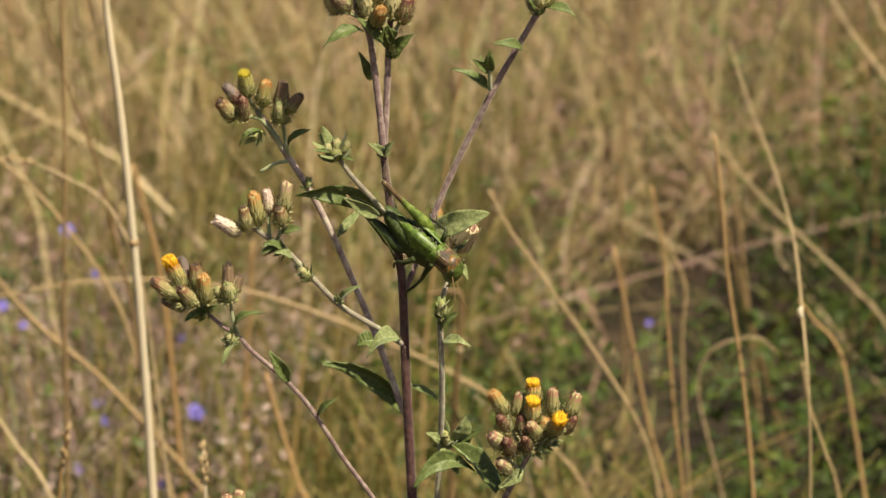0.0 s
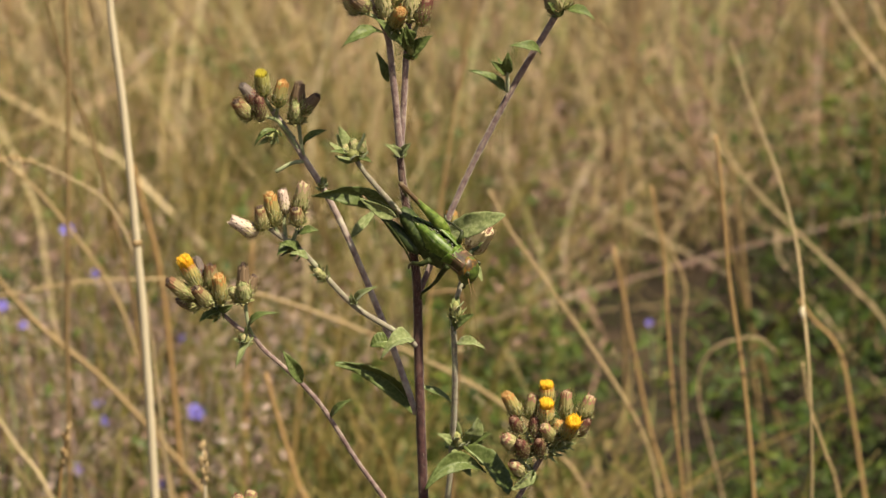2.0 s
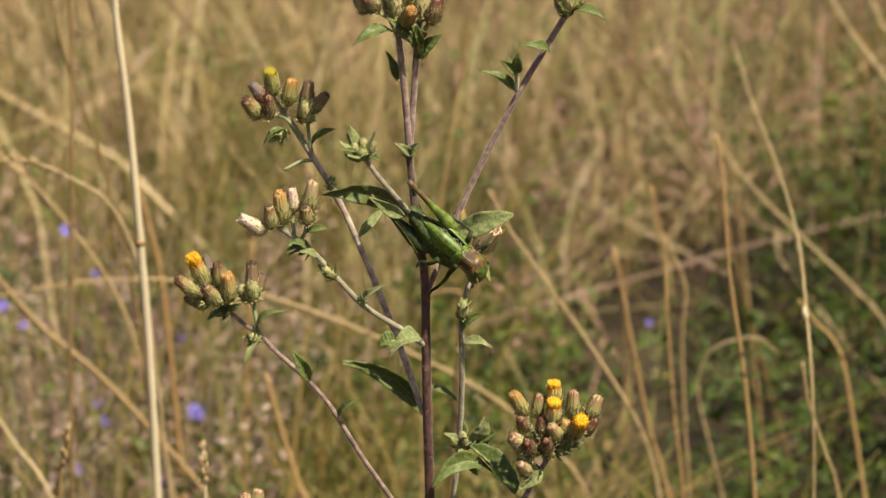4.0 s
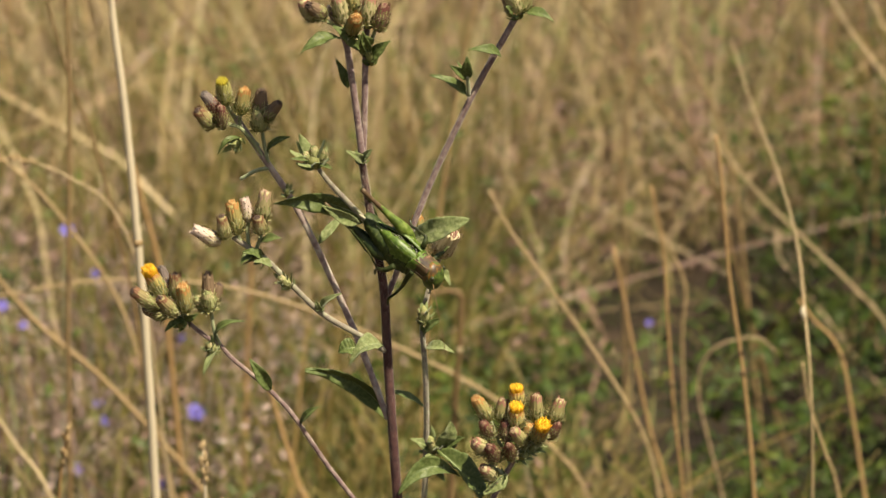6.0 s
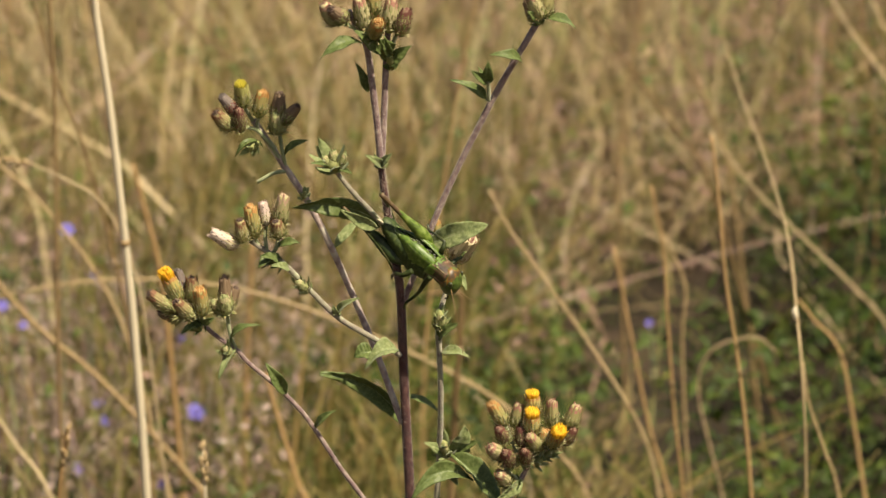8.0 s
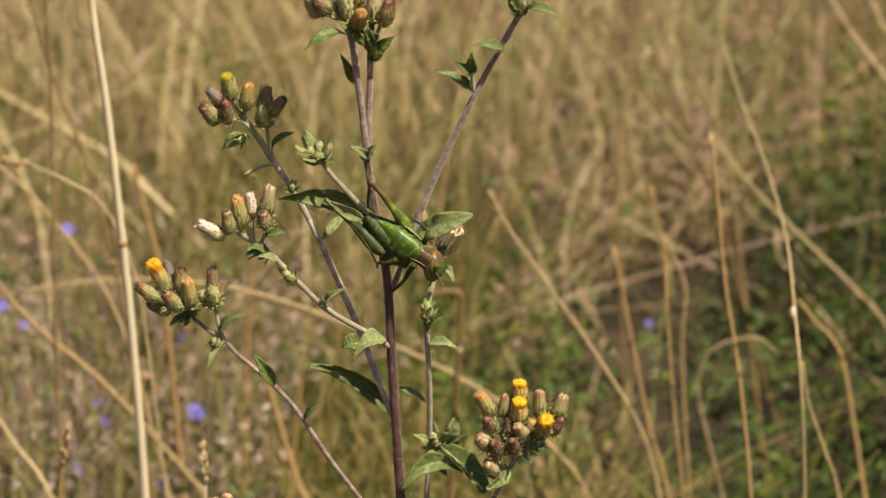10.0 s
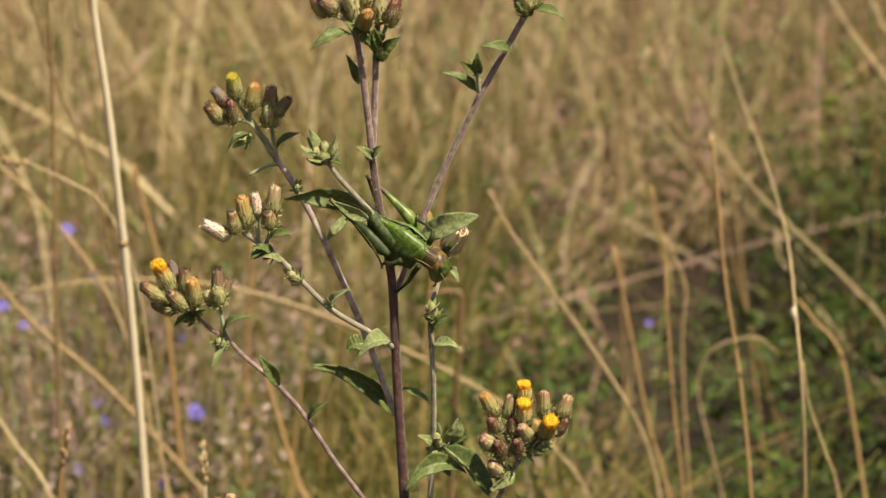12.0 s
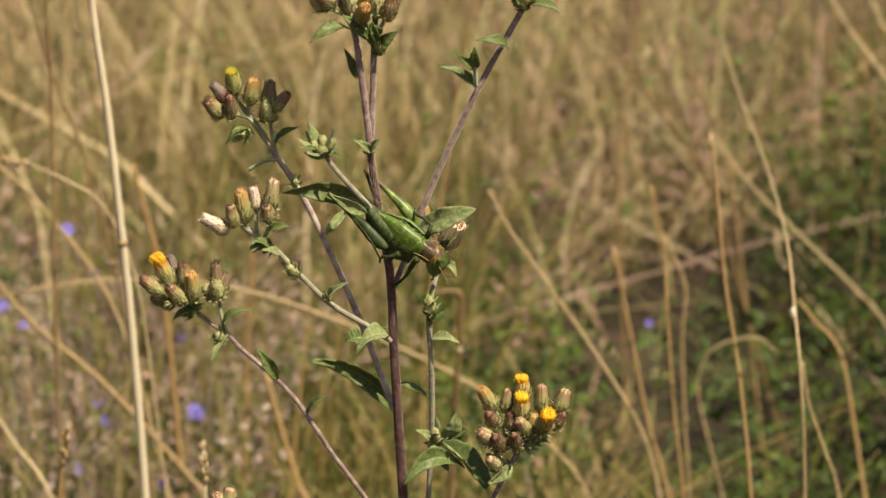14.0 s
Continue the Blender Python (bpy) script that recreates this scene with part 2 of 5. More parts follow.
# ---- mesh helpers (lengths in millimetres) ----
MM = 0.001


def part(name, bm, mats, parent, label=""):
    """Links a bmesh, built in mm in its parent's space, as one smooth mesh object under a parent."""
    me = bpy.data.meshes.new(name)
    bmesh.ops.scale(bm, vec=(MM, MM, MM), verts=bm.verts)
    bmesh.ops.recalc_face_normals(bm, faces=bm.faces)
    for f in bm.faces:
        f.smooth = True
    bm.to_mesh(me)
    bm.free()
    for m in mats if isinstance(mats, (list, tuple)) else [mats]:
        me.materials.append(m)
    ob = new(name, me)
    ob.parent = parent
    if label:
        tagged(ob, label)
    return ob


def glide(points, steps):
    """A smooth line through points (Catmull-Rom)."""
    p = [Vector(q) for q in points]
    p = [2 * p[0] - p[1]] + p + [2 * p[-1] - p[-2]]
    line = []
    for i in range(1, len(p) - 2):
        a, b, c, d = p[i - 1:i + 3]
        for k in range(steps):
            t = k / steps
            line.append(0.5 * (2 * b + (c - a) * t + (2 * a - 5 * b + 4 * c - d) * t * t + (3 * b - a - 3 * c + d) * t ** 3))
    line.append(p[-2])
    return line


def tube(bm, line, radius, sides=8, mat=0, flat=1.0, rng=None, rough=0.0):
    """A closed tube along a line; radius is a function of 0..1."""
    n = len(line)
    rings = []
    side = None
    for i, c in enumerate(line):
        way = (line[min(i + 1, n - 1)] - line[max(i - 1, 0)]).normalized()
        if side is None:
            side = way.orthogonal().normalized()
        side = (side - way * side.dot(way)).normalized()
        up = way.cross(side)
        r = radius(i / (n - 1))
        ring = []
        for k in range(sides):
            a = 2 * math.pi * k / sides
            j = 1 + (rng.uniform(-rough, rough) if rng else 0)
            ring.append(bm.verts.new(c + (side * math.cos(a) + up * math.sin(a) * flat) * r * j))
        rings.append(ring)
    for a, b in zip(rings, rings[1:]):
        for k in range(sides):
            f = bm.faces.new((a[k], a[(k + 1) % sides], b[(k + 1) % sides], b[k]))
            f.material_index = mat
    for ring, centre in ((rings[0][::-1], line[0]), (rings[-1], line[-1])):
        bm.faces.new(ring).material_index = mat


def hairs(bm, line, radius, count, length, rng, mat=1):
    """Short fine hairs standing off a stalk."""
    n = len(line)
    for _ in range(count):
        t = rng.random() ** 0.6 * (n - 1)
        i = min(int(t), n - 2)
        c = line[i].lerp(line[i + 1], t - i)
        way = (line[i + 1] - line[i]).normalized()
        a = way.orthogonal().normalized()
        a.rotate(Matrix.Rotation(rng.uniform(0, 6.283), 3, way))
        r = radius(t / (n - 1))
        root = c + a * r * 0.95
        tip = root + (a + way * rng.uniform(-0.5, 0.6)) * length * rng.uniform(0.5, 1.2)
        s = way.cross(a) * 0.030
        f = bm.faces.new([bm.verts.new(root - s), bm.verts.new(root + s), bm.verts.new(tip)])
        f.material_index = mat


FACING = Vector((0.0, -0.94, 0.34))


def leaf(parent, base, tip, width, turn=0.0, bend=0.12, fold=25.0, curl=0.0, mat=None, rib=True, seed=0, wave=0.06, blunt=0.0, bow=0.0):
    """A lance-shaped leaf: its blade turns about its own length; bend arches it, fold makes a V, curl rolls the tip, bow curves it in its own plane."""
    rng = random.Random(seed)
    base, tip = Vector(base), Vector(tip)
    way = tip - base
    length = way.length
    way.normalize()
    across = way.cross(FACING)
    across = across.normalized() if across.length > 0.05 else Vector((1, 0, 0))
    across.rotate(Matrix.Rotation(radians(turn), 3, way))
    up = across.cross(way).normalized()
    n, m = 26, 10
    bm = bmesh.new()
    grid = []
    mid = []
    ph = rng.uniform(0, 6)
    for i in range(n + 1):
        s = i / n
        c = base + way * length * (s - curl * 0.25 * s ** 3) + up * length * (bend * 4 * s * (1 - s) - curl * s ** 3) + across * length * bow * 4 * s * (1 - s)
        mid.append(c)
        w = width * 0.5 * (0.08 + 0.97 * math.sin(math.pi * min(1.0, s ** (0.78 + 0.17 * blunt))) ** (1.05 - 0.35 * blunt))
        w = max(w, 0.03)
        row = []
        for j in range(m + 1):
            u = 2 * j / m - 1
            a = radians(fold) * (1 + 0.3 * math.sin(3 * s + ph))
            tooth = 1 + (rng.uniform(-0.05, 0.05) if abs(u) > 0.9 else 0)
            lift = abs(u) * math.sin(a) * w + 1.5 * wave * width * math.sin(8 * s + ph + 2 * u) * abs(u) ** 1.5 + 0.5 * wave * width * math.sin(21 * s + 2 * ph) * u * abs(u) + (0.045 if width > 8.5 else 0.03) * width * math.sin(s * 34 - abs(u) * 5 + ph) * min(1.0, abs(u) * 2.5) * (1 - 0.6 * abs(u) ** 4)
            row.append(bm.verts.new(c + across * u * w * math.cos(a) * tooth + up * lift))
        grid.append(row)
    for a, b in zip(grid, grid[1:]):
        for j in range(m):
            bm.faces.new((a[j], a[j + 1], b[j + 1], b[j]))
    ob = part("leaf", bm, mat or M_LEAF, parent)
    th = ob.modifiers.new("thickness", "SOLIDIFY")
    th.thickness, th.offset = 0.14 * MM, 0
    if rib:
        bm = bmesh.new()
        tube(bm, [c - up * 0.12 for c in mid[:-1]], lambda t: 0.42 * (1 - 0.8 * t) * min(1.0, width / 9), 6)
        part("midrib", bm, M_VEIN, ob, "paler green midrib")
    return ob


def bract_ring(bm, place, s0, count, span, r_of, length, radius, flare, rng, twist, mats, size):
    """A ring of overlapping narrow bracts on a flower head, with the tips standing off in a second colour."""
    for k in range(count):
        a = 2 * math.pi * (k + twist) / count + rng.uniform(-0.14, 0.14)
        w = span * radius * rng.uniform(0.8, 1.15)
        ln = size * length * rng.uniform(0.75, 1.2)
        fl = flare * rng.uniform(0.3, 1.7)
        rows = []
        for t, ww in ((0, 0.8), (0.4, 1.0), (0.72, 0.72), (1.0, 0.14 if flare > 0.1 else 0.5)):
            s = s0 + t * ln / length * (1 - 0.55 * min(1.0, fl) * t)
            r = r_of(min(s, 0.95)) * radius + 0.05 * radius + fl * radius * t ** 1.8
            da = w * ww / max(r, 0.2)
            rows.append([Vector((math.cos(a + d) * (r + q), math.sin(a + d) * (r + q), s * length)) for d, q in ((-da, -0.04 * radius), (0, 0.07 * radius), (da, -0.04 * radius))])
        vs = [[bm.verts.new(place @ p) for p in row] for row in rows]
        for i, (x, y) in enumerate(zip(vs, vs[1:])):
            for j in range(2):
                bm.faces.new((x[j], x[j + 1], y[j + 1], y[j])).material_index = mats[1] if i == 2 else mats[0]


HEAD_KINDS = {  # outer bracts, floret colour, how far the head has opened at its top, where the inner bracts end, colour of their tips
    "yellow": (M_BRACT, "yellow", 0.92, 0.70, "rust"), "orange": (M_BRACT, "orange", 0.80, 0.90, "rust"), "pink": (M_BRACT, "pink", 0.72, 0.95, "blush"),
    "cream": (M_BRACT, "pink", 0.70, 0.95, "fawn"), "brown": (M_BRACT, "brown", 0.62, 0.90, "brown"), "grey": (M_BRACT_RED, "grey", 0.60, 0.90, "grey"),
    "olive": (M_BRACT, "olive", 0.90, 0.80, "olive"), "white": (M_BRACT_CREAM, "white", 0.62, 0.97, "white"), "red": (M_BRACT, "rose", 0.46, 0.94, "plum"),
    "papery": (M_BRACT_CREAM, "rose", 0.86, 0.93, "papery"), "dull": (M_BRACT, "rose", 0.58, 0.96, "blush"), "green": (M_BRACT, "green", 0.40, 0.92, "dull"),
    "worn": (M_BRACT, "brown", 0.66, 0.92, "umber"),
}


def flower_head(parent, base, tip, width, kind, seed=0, look_label=""):
    """A rayless composite head: short curled outer bracts below, a smooth tube of inner bracts above, and a flat brush of fine florets in its mouth."""
    rng = random.Random(seed * 7 + 3)
    base, tip = Vector(base), Vector(tip)
    length, radius = (tip - base).length, width * 0.46 * rng.uniform(0.95, 1.06)
    place = Matrix.Translation(base) @ (tip - base).to_track_quat("Z", "Y").to_matrix().to_4x4()
    outer, tone, mouth, end, tips = HEAD_KINDS[kind]
    bud = mouth < 0.6

    def r_of(s):
        r = 0.42 + 0.58 * math.sin(min(1.0, s / 0.28) * math.pi / 2)
        k = max(0.0, s - 0.30) / 0.70
        return r - (1 - mouth) * (k ** 1.9 if bud else k ** 0.9)

    bm = bmesh.new()
    core = [place @ Vector((0, 0, length * end * k / 10)) for k in range(11)]
    tube(bm, core, lambda t: radius * r_of(end * t) * 0.95, 14, mat=2)
    rings = 7
    curled = 0.12 if kind in ("papery", "white") else 0.55
    for i in range(rings):
        s0 = 0.01 + (0.66 if bud else 0.42) * i / (rings - 1)
        bract_ring(bm, place, s0, 11, 0.21 - 0.010 * i, r_of, length, radius, curled * (1.05 - 0.13 * i), rng, i * 0.5, (0, 1 if i < 3 or kind != "red" else 3), 0.20)
    for i in range(2):
        start = 0.36 + 0.09 * i
        bract_ring(bm, place, start, 12, 0.25, r_of, length, radius, 0.02, rng, i * 0.5, (2, 3), (end + 0.02 - start) * 0.97)
    ob = part("flower_head", bm, [outer, M_BRACT_TIP, M_INNER[kind], M_INNER[tips]], parent, look_label)
    bm = bmesh.new()
    open_out = kind in ("yellow", "olive")
    many = 150 if open_out else 60
    wide = mouth * (1.06 if kind == "yellow" else 0.92)
    low = end - 0.22
    tube(bm, [place @ Vector((0, 0, length * (low + (0.92 - low) * k))) for k in (0, 0.4, 0.75, 0.93, 1.0)], lambda t: radius * wide * (0.72 + 0.12 * t) * (1.0 if t < 0.9 else 0.8), 14)
    for k in range(many):
        q = math.sqrt((k + 0.5) / many)
        a = k * 2.39996
        r0, r1 = q * radius * wide * 0.82, q * radius * wide * rng.uniform(0.9, 1.22 if open_out else 1.06)
        top = length * (1.0 + rng.uniform(-0.09, 0.05) - 0.08 * q ** 2.4)
        lo, hi = Vector((math.cos(a) * r0, math.sin(a) * r0, length * (low + 0.04))), Vector((math.cos(a) * r1, math.sin(a) * r1, top))
        w = radius * (0.062 if open_out else 0.085)
        tube(bm, [place @ lo, place @ lo.lerp(hi, 0.75), place @ hi], lambda t: w * (0.85 + 0.4 * t - 0.45 * t ** 4), 4)
    part("floret_tuft", bm, M_FLORET[tone], ob, {"yellow": "bright yellow open florets", "brown": "withered brown florets"}.get(kind, ""))
    bm = bmesh.new()
    for k in range(70):
        a, s = rng.uniform(0, 6.283), rng.uniform(0.05, 0.6)
        out = Vector((math.cos(a), math.sin(a), 0))
        c = out * radius * (r_of(s) + 0.08) + Vector((0, 0, s * length))
        e = c + (out + Vector((rng.uniform(-0.4, 0.4), rng.uniform(-0.4, 0.4), rng.uniform(-0.3, 0.6)))) * rng.uniform(0.4, 0.85)
        side = Vector((-out.y, out.x, 0)) * 0.04
        bm.faces.new([bm.verts.new(place @ v) for v in (c - side, c + side, e)])
    part("down", bm, M_HAIR, ob, "fine pale down on the bracts")
    if kind == "white":
        bm = bmesh.new()
        for k in range(22):
            a, s = k * 2.4, 0.22 + 0.62 * k / 22
            c = Vector((math.cos(a), math.sin(a), 0)) * radius * (r_of(s) + 0.10)
            c.z = s * length
            tube(bm, [place @ c, place @ (c + Vector((0, 0, length * 0.05)))], lambda t: radius * 0.075, 5)
        part("speckle", bm, M_SPECK, ob, "dark tips of the bracts")
    return ob


def stalk_part(name, parent, points, r0, r1, mat, seed=0, fuzz=9.0, hair=0.62, steps=9, label=""):
    """A stem or branch of the flower with downy hair; fuzz is hairs per mm."""
    rng = random.Random(seed)
    line = glide(points, steps)
    total = sum((b - a).length for a, b in zip(line, line[1:]))

    def radius(t):
        return (r0 + (r1 - r0) * t) * 0.9

    bm = bmesh.new()
    tube(bm, line, radius, 14, rng=rng, rough=0.05)
    hairs(bm, line, radius, int(total * fuzz * 2.6), hair, rng)
    return part(name, bm, [mat, M_HAIR], parent, label)


# ---- ground and meadow ----
def ground():
    bm = bmesh.new()
    xs = [-3000, -400, -60, -12] + [-4 + 0.4 * i for i in range(21)] + [12, 60, 400, 3000]
    ys = [-3000, -400, -60, -12, -4] + [-2 + 0.4 * i for i in range(31)] + [20, 60, 400, 3000]
    rng = random.Random(5)
    vs = [[bm.verts.new((x * 1000, y * 1000, rng.uniform(-12, 6) if abs(x) < 5 and -3 < y < 12 else 0)) for x in xs] for y in ys]
    for a, b in zip(vs, vs[1:]):
        for j in range(len(xs) - 1):
            bm.faces.new((a[j], a[j + 1], b[j + 1], b[j]))
    return tagged(part("ground", bm, M_GROUND, None), "dry brown soil of a grassy meadow, coloured darker for the herbs' shade", "ground", kind="structure")


ground()


def strips(name, count, area, height, width, lean, bendy, mat, label, category, seed, keep=None, segs=4, z0=0.0):
    """Many thin blades in one mesh: tapered bent strips standing on the ground."""
    rng = np.random.default_rng(seed)
    x = rng.uniform(area[0], area[1], count)
    y = area[2] + (area[3] - area[2]) * rng.random(count) ** 1.15
    if keep is not None:
        ok = keep(x, y, rng.random(count))
        x, y = x[ok], y[ok]
    n = len(x)
    h = rng.uniform(height[0], height[1], n)
    w = rng.uniform(width[0], width[1], n)
    turn = rng.uniform(0, 2 * np.pi, n)
    lx, ly = rng.normal(0, lean, n), rng.normal(0, lean, n)
    bx, by = rng.normal(0, bendy, n), rng.normal(0, bendy, n)
    t = np.linspace(0, 1, segs + 1)
    cx = x[:, None] + h[:, None] * (lx[:, None] * t + bx[:, None] * t ** 2.5)
    cy = y[:, None] + h[:, None] * (ly[:, None] * t + by[:, None] * t ** 2.5)
    cz = z0 + h[:, None] * (t - 0.3 * (bx ** 2 + by ** 2)[:, None] * t ** 2) - 0.01
    ww = w[:, None] * (1 - 0.8 * t ** 1.5) * 0.5
    ox, oy = np.cos(turn)[:, None] * ww, np.sin(turn)[:, None] * ww
    a = np.stack([cx - ox, cy - oy, cz], -1)
    b = np.stack([cx + ox, cy + oy, cz], -1)
    v = np.stack([a, b], 2).reshape(-1, 3)
    base = (np.arange(n) * (segs + 1) * 2)[:, None] + np.arange(segs)[None, :] * 2
    f = np.stack([base, base + 1, base + 3, base + 2], -1).reshape(-1, 4)
    me = bpy.data.meshes.new(name)
    me.from_pydata(v.tolist(), [], f.tolist())
    me.materials.append(mat)
    return tagged(new(name, me), label, category, kind="stuff")


def leaflets(name, clumps, area, spread, per, size, mat, label, category, seed, keep=None, height=(0.0, 0.12)):
    """Low herbs: clumps of small pointed leaves at all angles, joined in one mesh."""
    rng = np.random.default_rng(seed)
    cx = rng.uniform(area[0], area[1], clumps)
    cy = rng.uniform(area[2], area[3], clumps)
    if keep is not None:
        ok = keep(cx, cy, rng.random(clumps))
        cx, cy = cx[ok], cy[ok]
    n = len(cx)
    hh = rng.uniform(height[0], height[1], n)
    x = np.repeat(cx, per) + rng.normal(0, spread, n * per)
    y = np.repeat(cy, per) + rng.normal(0, spread, n * per)
    z = np.abs(np.repeat(hh, per) * rng.random(n * per) ** 0.6) + 0.004
    k = n * per
    s = rng.uniform(size[0], size[1], k)
    az, el = rng.uniform(0, 2 * np.pi, k), rng.uniform(-0.3, 1.1, k)
    way = np.stack([np.cos(az) * np.cos(el), np.sin(az) * np.cos(el), np.sin(el)], -1)
    side = np.stack([-np.sin(az), np.cos(az), rng.normal(0, 0.4, k)], -1)
    up = np.cross(way, side)
    c = np.stack([x, y, z], -1)
    wd = rng.uniform(0.09, 0.27, k)[:, None] * s[:, None]
    s = s[:, None]
    p = np.stack([c, c + way * s * 0.45 + side * wd - up * s * 0.06, c + way * s + up * s * -0.15, c + way * s * 0.45 - side * wd - up * s * 0.06, c + way * s * 0.5 + up * s * 0.04], 1)
    v = p.reshape(-1, 3)
    b = np.arange(k) * 5
    f = np.concatenate([np.stack([b + i, b + j, b + 4], -1) for i, j in ((0, 1), (1, 2), (2, 3), (3, 0))])
    me = bpy.data.meshes.new(name)
    me.from_pydata(v.tolist(), [], f.tolist())
    me.materials.append(mat)
    return tagged(new(name, me), label, category, kind="stuff")


def patchy(x, y, f, k):
    """Uneven patches between 0 and 1, some hand-breadths wide."""
    return 0.5 + 0.25 * (np.sin(x * f + k + 1.7 * np.sin(y * f * 0.6 + k)) + np.sin(y * f * 0.8 + 2.1 * k + 1.3 * np.sin(x * f * 0.7)))


def step(v, soft):
    """Rises from 0 to 1 as v passes zero, over about soft on both sides."""
    return 1 / (1 + np.exp(-np.clip(v / soft * 2.2, -30, 30)))


def mound(x, y, cx, cy, wx, wy):
    return np.exp(-((x - cx) / wx) ** 2 - ((y - cy) / wy) ** 2)


def greenness(x, y):
    """How leafy the meadow is: a dark green stand of herbs on the right, olive grass on the left, a dry matted strip between, straw farther off."""
    g = 0.27 + 0.85 * step(x - 0.165 - 0.10 * np.maximum(0, y - 1.2), 0.035) * step(1.44 - y, 0.12) * step(0.75 - x, 0.1)
    g = g + 0.22 * mound(x, y, -0.15, 1.34, 0.12, 0.22) + 0.36 * step(1.03 - y, 0.06) + 0.45 * mound(x, y, 0.37, 1.72, 0.08, 0.25) + 0.34 * mound(x, y, 0.065, 1.12, 0.08, 0.16)
    g = g - 0.22 * mound(x, y, 0.09, 1.46, 0.09, 0.17) - 0.16 * step(-0.10 - x, 0.04) * step(1.14 - y, 0.08) - 0.20 * step(y - 1.62, 0.12)
    return np.clip(g + 0.95 * (patchy(x, y, 17, 0.5) - 0.5), 0.05, 1.0)


def in_shade_gap(x, y, k):
    """A gap in the plants in front of the herbs, open towards the near side; its dark-coloured soil stands in for
    shade.
    """
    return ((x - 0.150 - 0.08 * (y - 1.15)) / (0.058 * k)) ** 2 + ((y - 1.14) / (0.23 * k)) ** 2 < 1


def leafy(x, y, r):
    return (r < greenness(x, y) * (0.1 + 1.0 * patchy(x, y, 34, 2.0))) & ~in_shade_gap(x, y, 1.0) & (greenness(x, y) < 0.75)


def bushy(x, y, r):
    return (r < 1.5 * (greenness(x, y) - 0.46)) & (patchy(x, y, 30, 3.3) > 0.46) & (patchy(x, y, 71, 1.2) > 0.34) & ~in_shade_gap(x, y, 1.0)


def mixed(x, y, r):
    return (r < 0.42 - 0.15 * greenness(x, y)) & (patchy(x, y, 27, 6.1) > 0.5) & (greenness(x, y) < 0.8) & ~in_shade_gap(x, y, 1.0)


def withered(x, y, r):
    return (r < 0.45 - 0.35 * greenness(x, y)) & (patchy(x, y, 31, 8.7) > 0.5) & (greenness(x, y) < 0.6) & ~in_shade_gap(x, y, 0.8)


def rosy(x, y, r):
    """Where pinkish seed tufts stand: low on the left, and in the dry strip."""
    return (r < 0.95 * step(-0.085 - x, 0.03) * step(1.25 - y, 0.08) + 0.4 * mound(x, y, 0.10, 1.46, 0.08, 0.15)) & (patchy(x, y, 29, 5.2) > 0.46) & ~in_shade_gap(x, y, 1.1)


def matted(x, y, r):
    return (r < mound(x, y, 0.10, 1.50, 0.13, 0.17) + 0.35 * mound(x, y, -0.25, 1.6, 0.2, 0.3)) & (patchy(x, y, 22, 7.7) > 0.4) & ~in_shade_gap(x, y, 1.2)


def dry(x, y, r):
    return (r > 0.93 * greenness(x, y) + 0.55 * (1 - patchy(x, y, 30, 4.0)) - 0.12 + 0.85 * np.clip(1.75 - y, 0, 0.8) + 0.5 * mound(x, y, 0.38, 1.8, 0.12, 0.4) - 0.16 * step(-0.01 - x, 0.06)) & ~in_shade_gap(x, y, 1.1)


def olive(x, y, r):
    return (r < 0.13 * step(0.22 - x, 0.05) + 1.3 * mound(x, y, -0.15, 1.32, 0.15, 0.26) + 0.5 * mound(x, y, 0.37, 1.70, 0.09, 0.25) + (0.30 + 0.27 * step(x + 0.11, 0.04) * step(0.0 - x, 0.04)) * step(1.04 - y, 0.05) * step(0.09 - x, 0.03)) & (patchy(x, y, 36, 3.9) > 0.36) & ~in_shade_gap(x, y, 1.35)


def turfy(x, y, r):
    return ~in_shade_gap(x, y, 0.9) & (r < 1.2 - 1.25 * greenness(x, y)) & (r < 0.25 + 1.2 * patchy(x, y, 26, 1.0))


def bleached(x, y, r):
    return dry(x, y, r - 0.18 - 0.3 * step(x - 0.20, 0.05))


def strewn(x, y, r):
    return dry(x, y, r) & ~in_shade_gap(x, y, 2.1)


strips("dry_grass", 36000, (-1.6, 1.6, 0.7, 5.0), (0.10, 0.42), (0.0009, 0.0028), 0.22, 0.30, M_GRASS, "thin dry tan grass blades of the meadow", "grass", 11, keep=dry)
strips("pale_grass", 3400, (-1.5, 1.5, 1.05, 4.6), (0.14, 0.42), (0.0018, 0.0038), 0.30, 0.45, M_PALE_GRASS, "broad bleached grass blades", "grass", 16, keep=bleached)
strips("short_grass", 20000, (-1.5, 1.5, 0.5, 4.5), (0.04, 0.15), (0.0012, 0.0034), 0.5, 0.5, M_TURF, "short half-dry green and tan grass tufts", "grass", 12, keep=turfy)
strips("plant_litter", 20000, (-1.4, 1.4, 0.5, 4.5), (0.05, 0.2), (0.0015, 0.0045), 1.4, 0.8, M_LITTER, "matted bleached and brown dead stems on the soil", "litter", 13, keep=strewn)
strips("matted_straw", 2600, (-0.5, 0.5, 1.05, 2.0), (0.08, 0.26), (0.0012, 0.0030), 1.3, 0.9, M_MAT, "pale pinkish matted dead grass", "grass", 31, keep=matted, z0=0.03)
strips("olive_grass", 10000, (-0.5, 0.50, 0.62, 2.0), (0.08, 0.26), (0.0012, 0.0034), 0.20, 0.35, M_OLIVE, "upright olive and ochre grass blades", "grass", 32, keep=olive)
